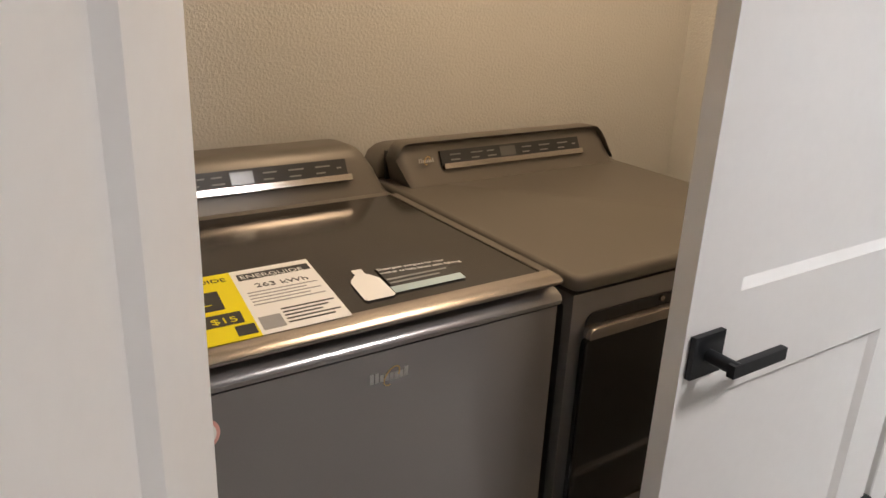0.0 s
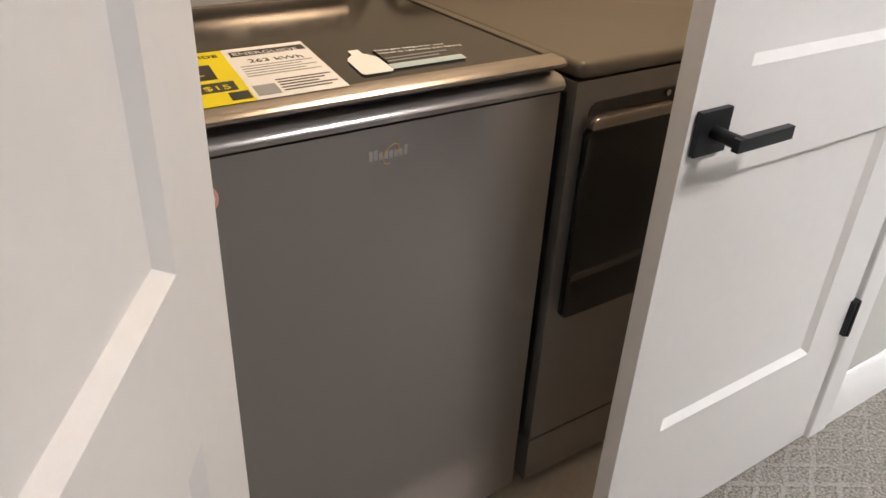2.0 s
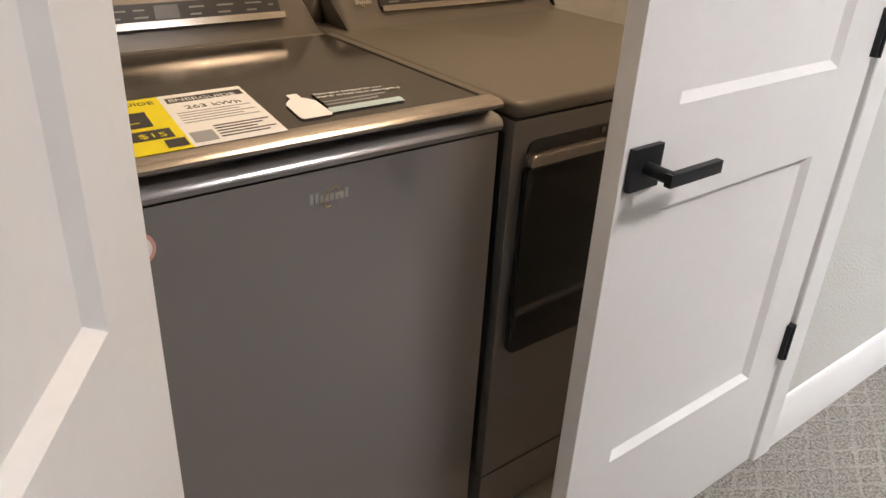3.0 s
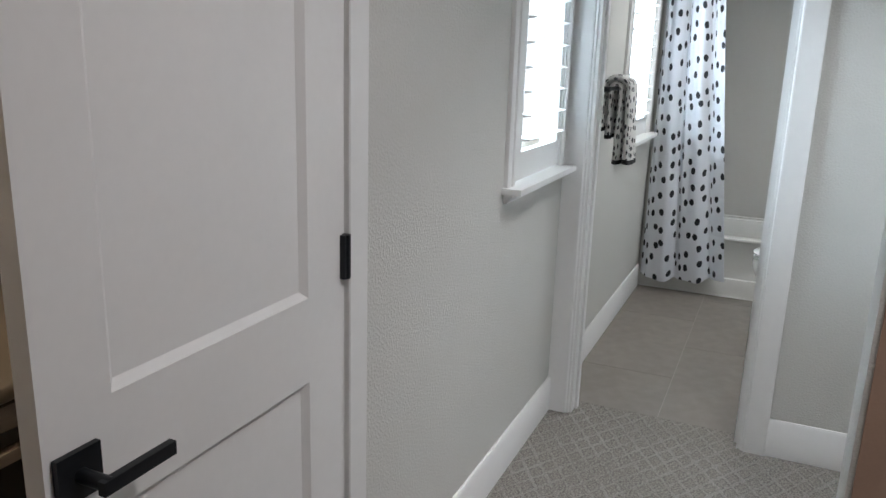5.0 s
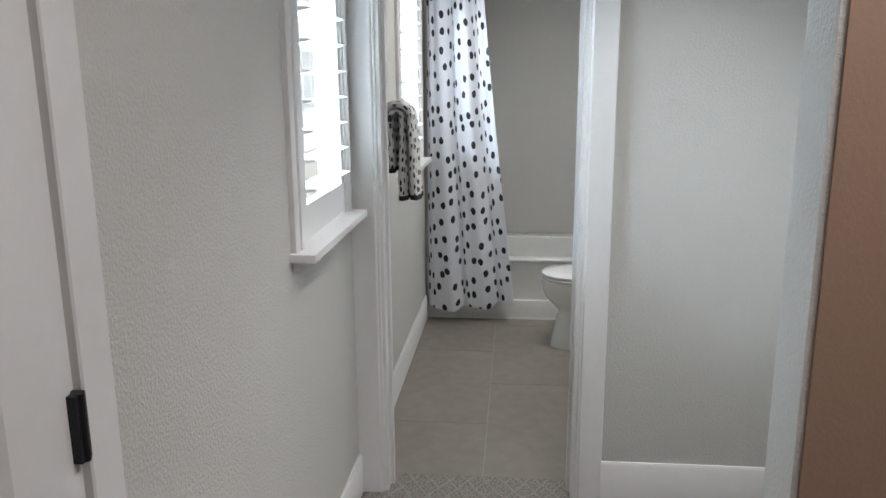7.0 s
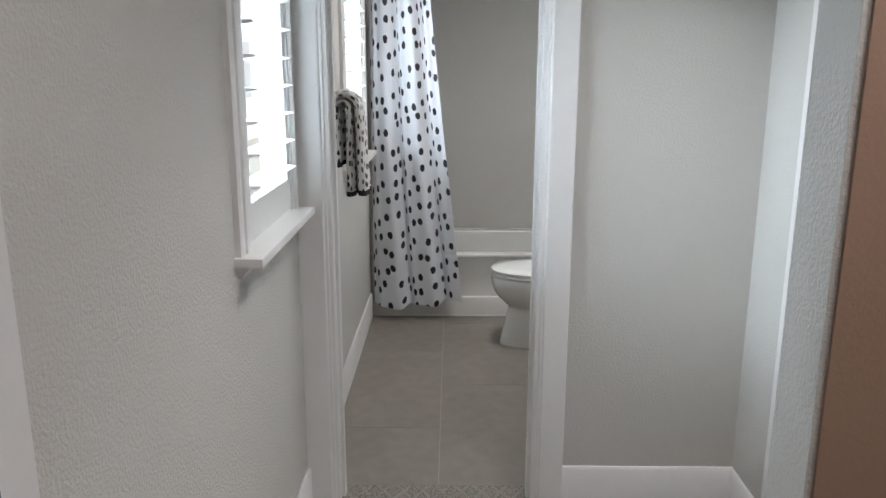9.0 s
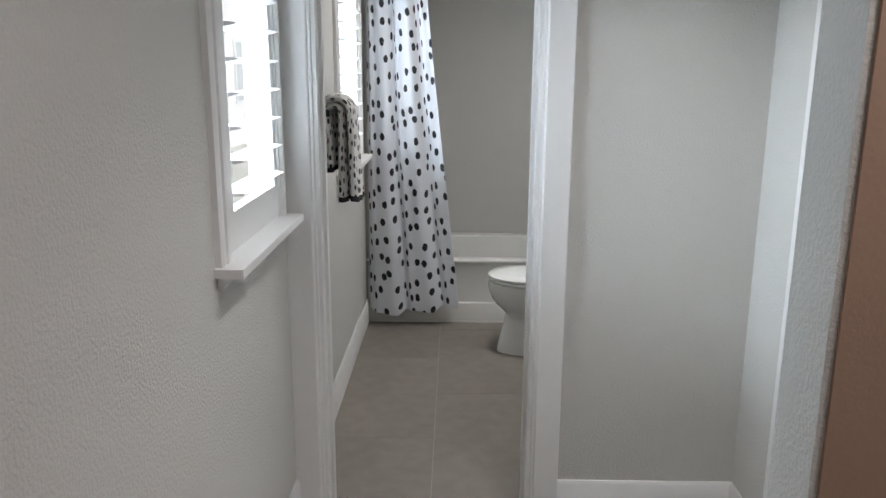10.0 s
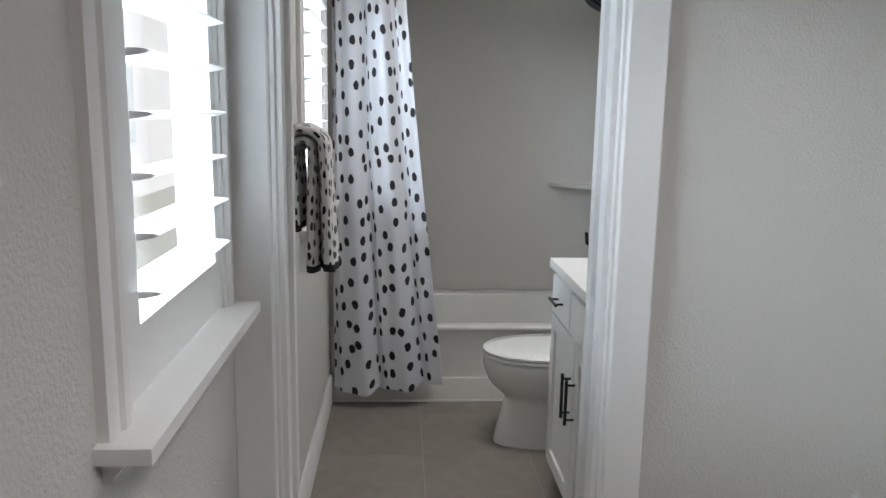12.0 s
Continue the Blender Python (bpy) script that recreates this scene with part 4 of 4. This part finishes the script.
def grid_mesh(name, nu, nv, place, material, parent, uv_of, thick=0.0):
    bm = bmesh.new()
    layer = bm.loops.layers.uv.new("cloth")
    vs = [[bm.verts.new(place(i / nu, j / nv)) for j in range(nv + 1)] for i in range(nu + 1)]
    for i in range(nu):
        for j in range(nv):
            f = bm.faces.new((vs[i][j], vs[i + 1][j], vs[i + 1][j + 1], vs[i][j + 1]))
            for lp, (a, b) in zip(f.loops, ((i, j), (i + 1, j), (i + 1, j + 1), (i, j + 1))):
                lp[layer].uv = uv_of(a / nu, b / nv)
    me = bpy.data.meshes.new(name)
    bm.to_mesh(me)
    bm.free()
    me.shade_smooth()
    me.materials.append(material)
    ob = new(name, me)
    ob.parent = parent
    if thick:
        mod = ob.modifiers.new("thickness", "SOLIDIFY")
        mod.thickness, mod.offset = thick, 0
    return ob


def shower_curtain():
    root = thing("shower_curtain", "white shower curtain with black spots hanging beside the tub", "shower curtain")
    top = 2.02

    def place(u, v):
        z = top + (0.085 + 0.045 * u * u - top) * v
        left, right = 0.778 + 0.006 * v, 0.437 - 0.205 * v ** 1.15
        ph = 2 * math.pi * (2.6 * u + 0.05 * math.sin(3 * v)) + 0.6
        sharp = math.sin(ph + 0.75 * math.sin(ph))
        small = math.sin(2 * math.pi * 7.3 * u + 1.5 * v) * max(0, 1 - 1.2 * v)
        y = left + (right - left) * (u + 0.030 * math.sin(ph + 1.4) + 0.006 * small)
        x = 5.345 + (0.020 + 0.012 * v) * sharp + 0.007 * small + 0.008 * math.sin(2 * math.pi * 1.2 * u + 2.0 * v)
        x += 0.005 * noise.noise((u * 5, v * 9, 0.3)) + 0.0035 * abs(noise.noise((u * 9, v * 5, 4.1)))
        for crease in (0.47, 0.60, 0.73, 0.86):
            x += 0.0035 * u * math.exp(-((v - crease - 0.012 * math.sin(4 * u + 9 * crease)) / 0.006) ** 2)
        z += 0.012 * sharp * v
        return (x - 0.02 * v, y, z)
    grid_mesh("cloth", 200, 320, place, dotted("spotted_curtain_cloth", 0.084, 0.100, 0.20, (0.80, 0.81, 0.85), 0.7, False), root, lambda u, v: (u * 0.86, v * 1.94), 0.0012)
    rod = thing("curtain_rod", "black curtain rod across the tub alcove", "curtain rod")
    bm = bmesh.new()
    tube(bm, [(5.345, -0.70, 2.055), (5.345, 0.797, 2.055)], 0.0125, 14)
    part("rod", bm, BLACK, rod)
    for k in range(6):
        bm = bmesh.new()
        y = 0.765 - k * 0.062
        tube(bm, [(5.345 + 0.026 * math.cos(t), y, 2.050 + 0.034 * math.sin(t)) for t in (2 * math.pi * i / 16 for i in range(17))], 0.002, 6)
        part("ring", bm, BLACK, root)


shower_curtain()


def towel_and_bar():
    bar = thing("towel_bar", "black towel bar on the bathroom wall", "towel bar")
    Y, Z = 0.715, 1.348
    bm = bmesh.new()
    tube(bm, [(3.600, Y, Z), (4.245, Y, Z)], 0.0085, 14)
    part("rail", bm, BLACK, bar)
    for x in (3.615, 4.23):
        bm = bmesh.new()
        tube(bm, [(x, 0.7995, Z), (x, 0.792, Z)], 0.024, 20)
        rose = part("mount", bm, BLACK, bar)
        bm = bmesh.new()
        tube(bm, [(x, 0.792, Z), (x, Y - 0.012, Z)], 0.012, 12)
        part("post", bm, BLACK, rose)
    towel = thing("hand_towel", "white terry towel with black spots draped over the bar", "towel")
    TERRY = dotted("spotted_terry", 0.036, 0.040, 0.25, (0.80, 0.78, 0.76), 0.95, True)
    # two thick folds, the outer one lying over the inner
    for R, th, back, front, x_mid, wide, ph, grow in ((0.0245, 0.0145, 0.215, 0.325, 3.885, 0.098, 0.4, 0.0), (0.055, 0.0150, 0.190, 0.330, 3.875, 0.088, 1.9, 0.010)):
        total = back + math.pi * R + front

        def place(u, v, R=R, th=th, back=back, front=front, x_mid=x_mid, wide=wide, ph=ph, total=total, grow=grow, puff=0.0):
            s, a = v * total, 2 * math.pi * u
            if s < back:
                away = (back - s) / back
                c, nrm = Vector((0, Y + R - 0.004 * away, Z - (back - s))), Vector((0, 1, 0))
            elif s < back + math.pi * R:
                t = (s - back) / R
                away = 0
                c, nrm = Vector((0, Y + R * math.cos(t), Z + R * math.sin(t) * 0.85)), Vector((0, math.cos(t), math.sin(t)))
            else:
                d = s - back - math.pi * R
                away = d / front
                c, nrm = Vector((0, Y - R - grow * away, Z - d)), Vector((0, -1, 0))
            wave = 0.0035 * away * math.sin(9 * math.cos(a) + ph) + 0.002 * noise.noise((u * 4 + ph, v * 6, 1.7))
            w = wide * (1 + 0.16 * away)
            flat = math.copysign(abs(math.sin(a)) ** 0.6, math.sin(a))
            p = c + nrm * (flat * (th + puff + 0.004 * away) + wave)
            p.x = x_mid + 0.006 * math.sin(5 * v + ph) + math.copysign(abs(math.cos(a)) ** 0.8, math.cos(a)) * (w + puff)
            p.z += 0.006 * math.cos(a + ph) * away
            return p
        grid_mesh("terry_fold", 64, 90, place, TERRY, towel, lambda u, v, k=ph, n=total: (u * 0.44 + k, v * n))
        for v0, v1 in ((-0.004, 0.024), (0.974, 1.004)):
            grid_mesh("dark_hem", 64, 3, lambda u, v, a=v0, b=v1, f=place: f(u, a + (b - a) * v, puff=0.0012), BLACKTERRY, towel, lambda u, v: (u, v))


BLACKTERRY = mat("black_terry", (0.02, 0.02, 0.022), 0.95, bump=0.6, scale=300, dist=0.003)
towel_and_bar()

# ---- outside ----
ground = structure("ground", [(-400, 400, -400, 400, -0.5, -0.3)], mat("pale_ground", (0.35, 0.33, 0.28), 0.9, vary=0.15), "dry pale ground outside")


def neighbour():
    root = thing("neighbour_house", "pale stucco house across the side yard", "house")
    STUCCO = mat("pale_stucco", (0.82, 0.805, 0.80), 0.9, bump=0.3, scale=60)
    FRAME = mat("house_window_frame", (0.70, 0.72, 0.74), 0.5)
    PANE = mat("house_window_pane", (0.60, 0.63, 0.65), 0.2)
    ROOF = mat("roof_tile", (0.25, 0.19, 0.16), 0.85, vary=0.2)
    box_part("wall", (-2, 30, 5.5, 12, -0.4, 5.6), STUCCO, root)
    bm = bmesh.new()
    extrude_profile(bm, [(5.0, 5.6), (8.75, 7.4), (12.5, 5.6)], -2.4, 30.4, "x")
    part("roof", bm, ROOF, root)
    for x in (5.2, 10.7, 15.2, 19.5):
        for z in (0.7, 3.4):
            w = box_part("window", (x, x + 1.5, 5.46, 5.52, z, z + 1.5), FRAME, root, 0.01)
            for a, b in ((x + 0.07, x + 0.72), (x + 0.78, x + 1.43)):
                box_part("pane", (a, b, 5.452, 5.462, z + 0.07, z + 1.43), PANE, w)


neighbour()
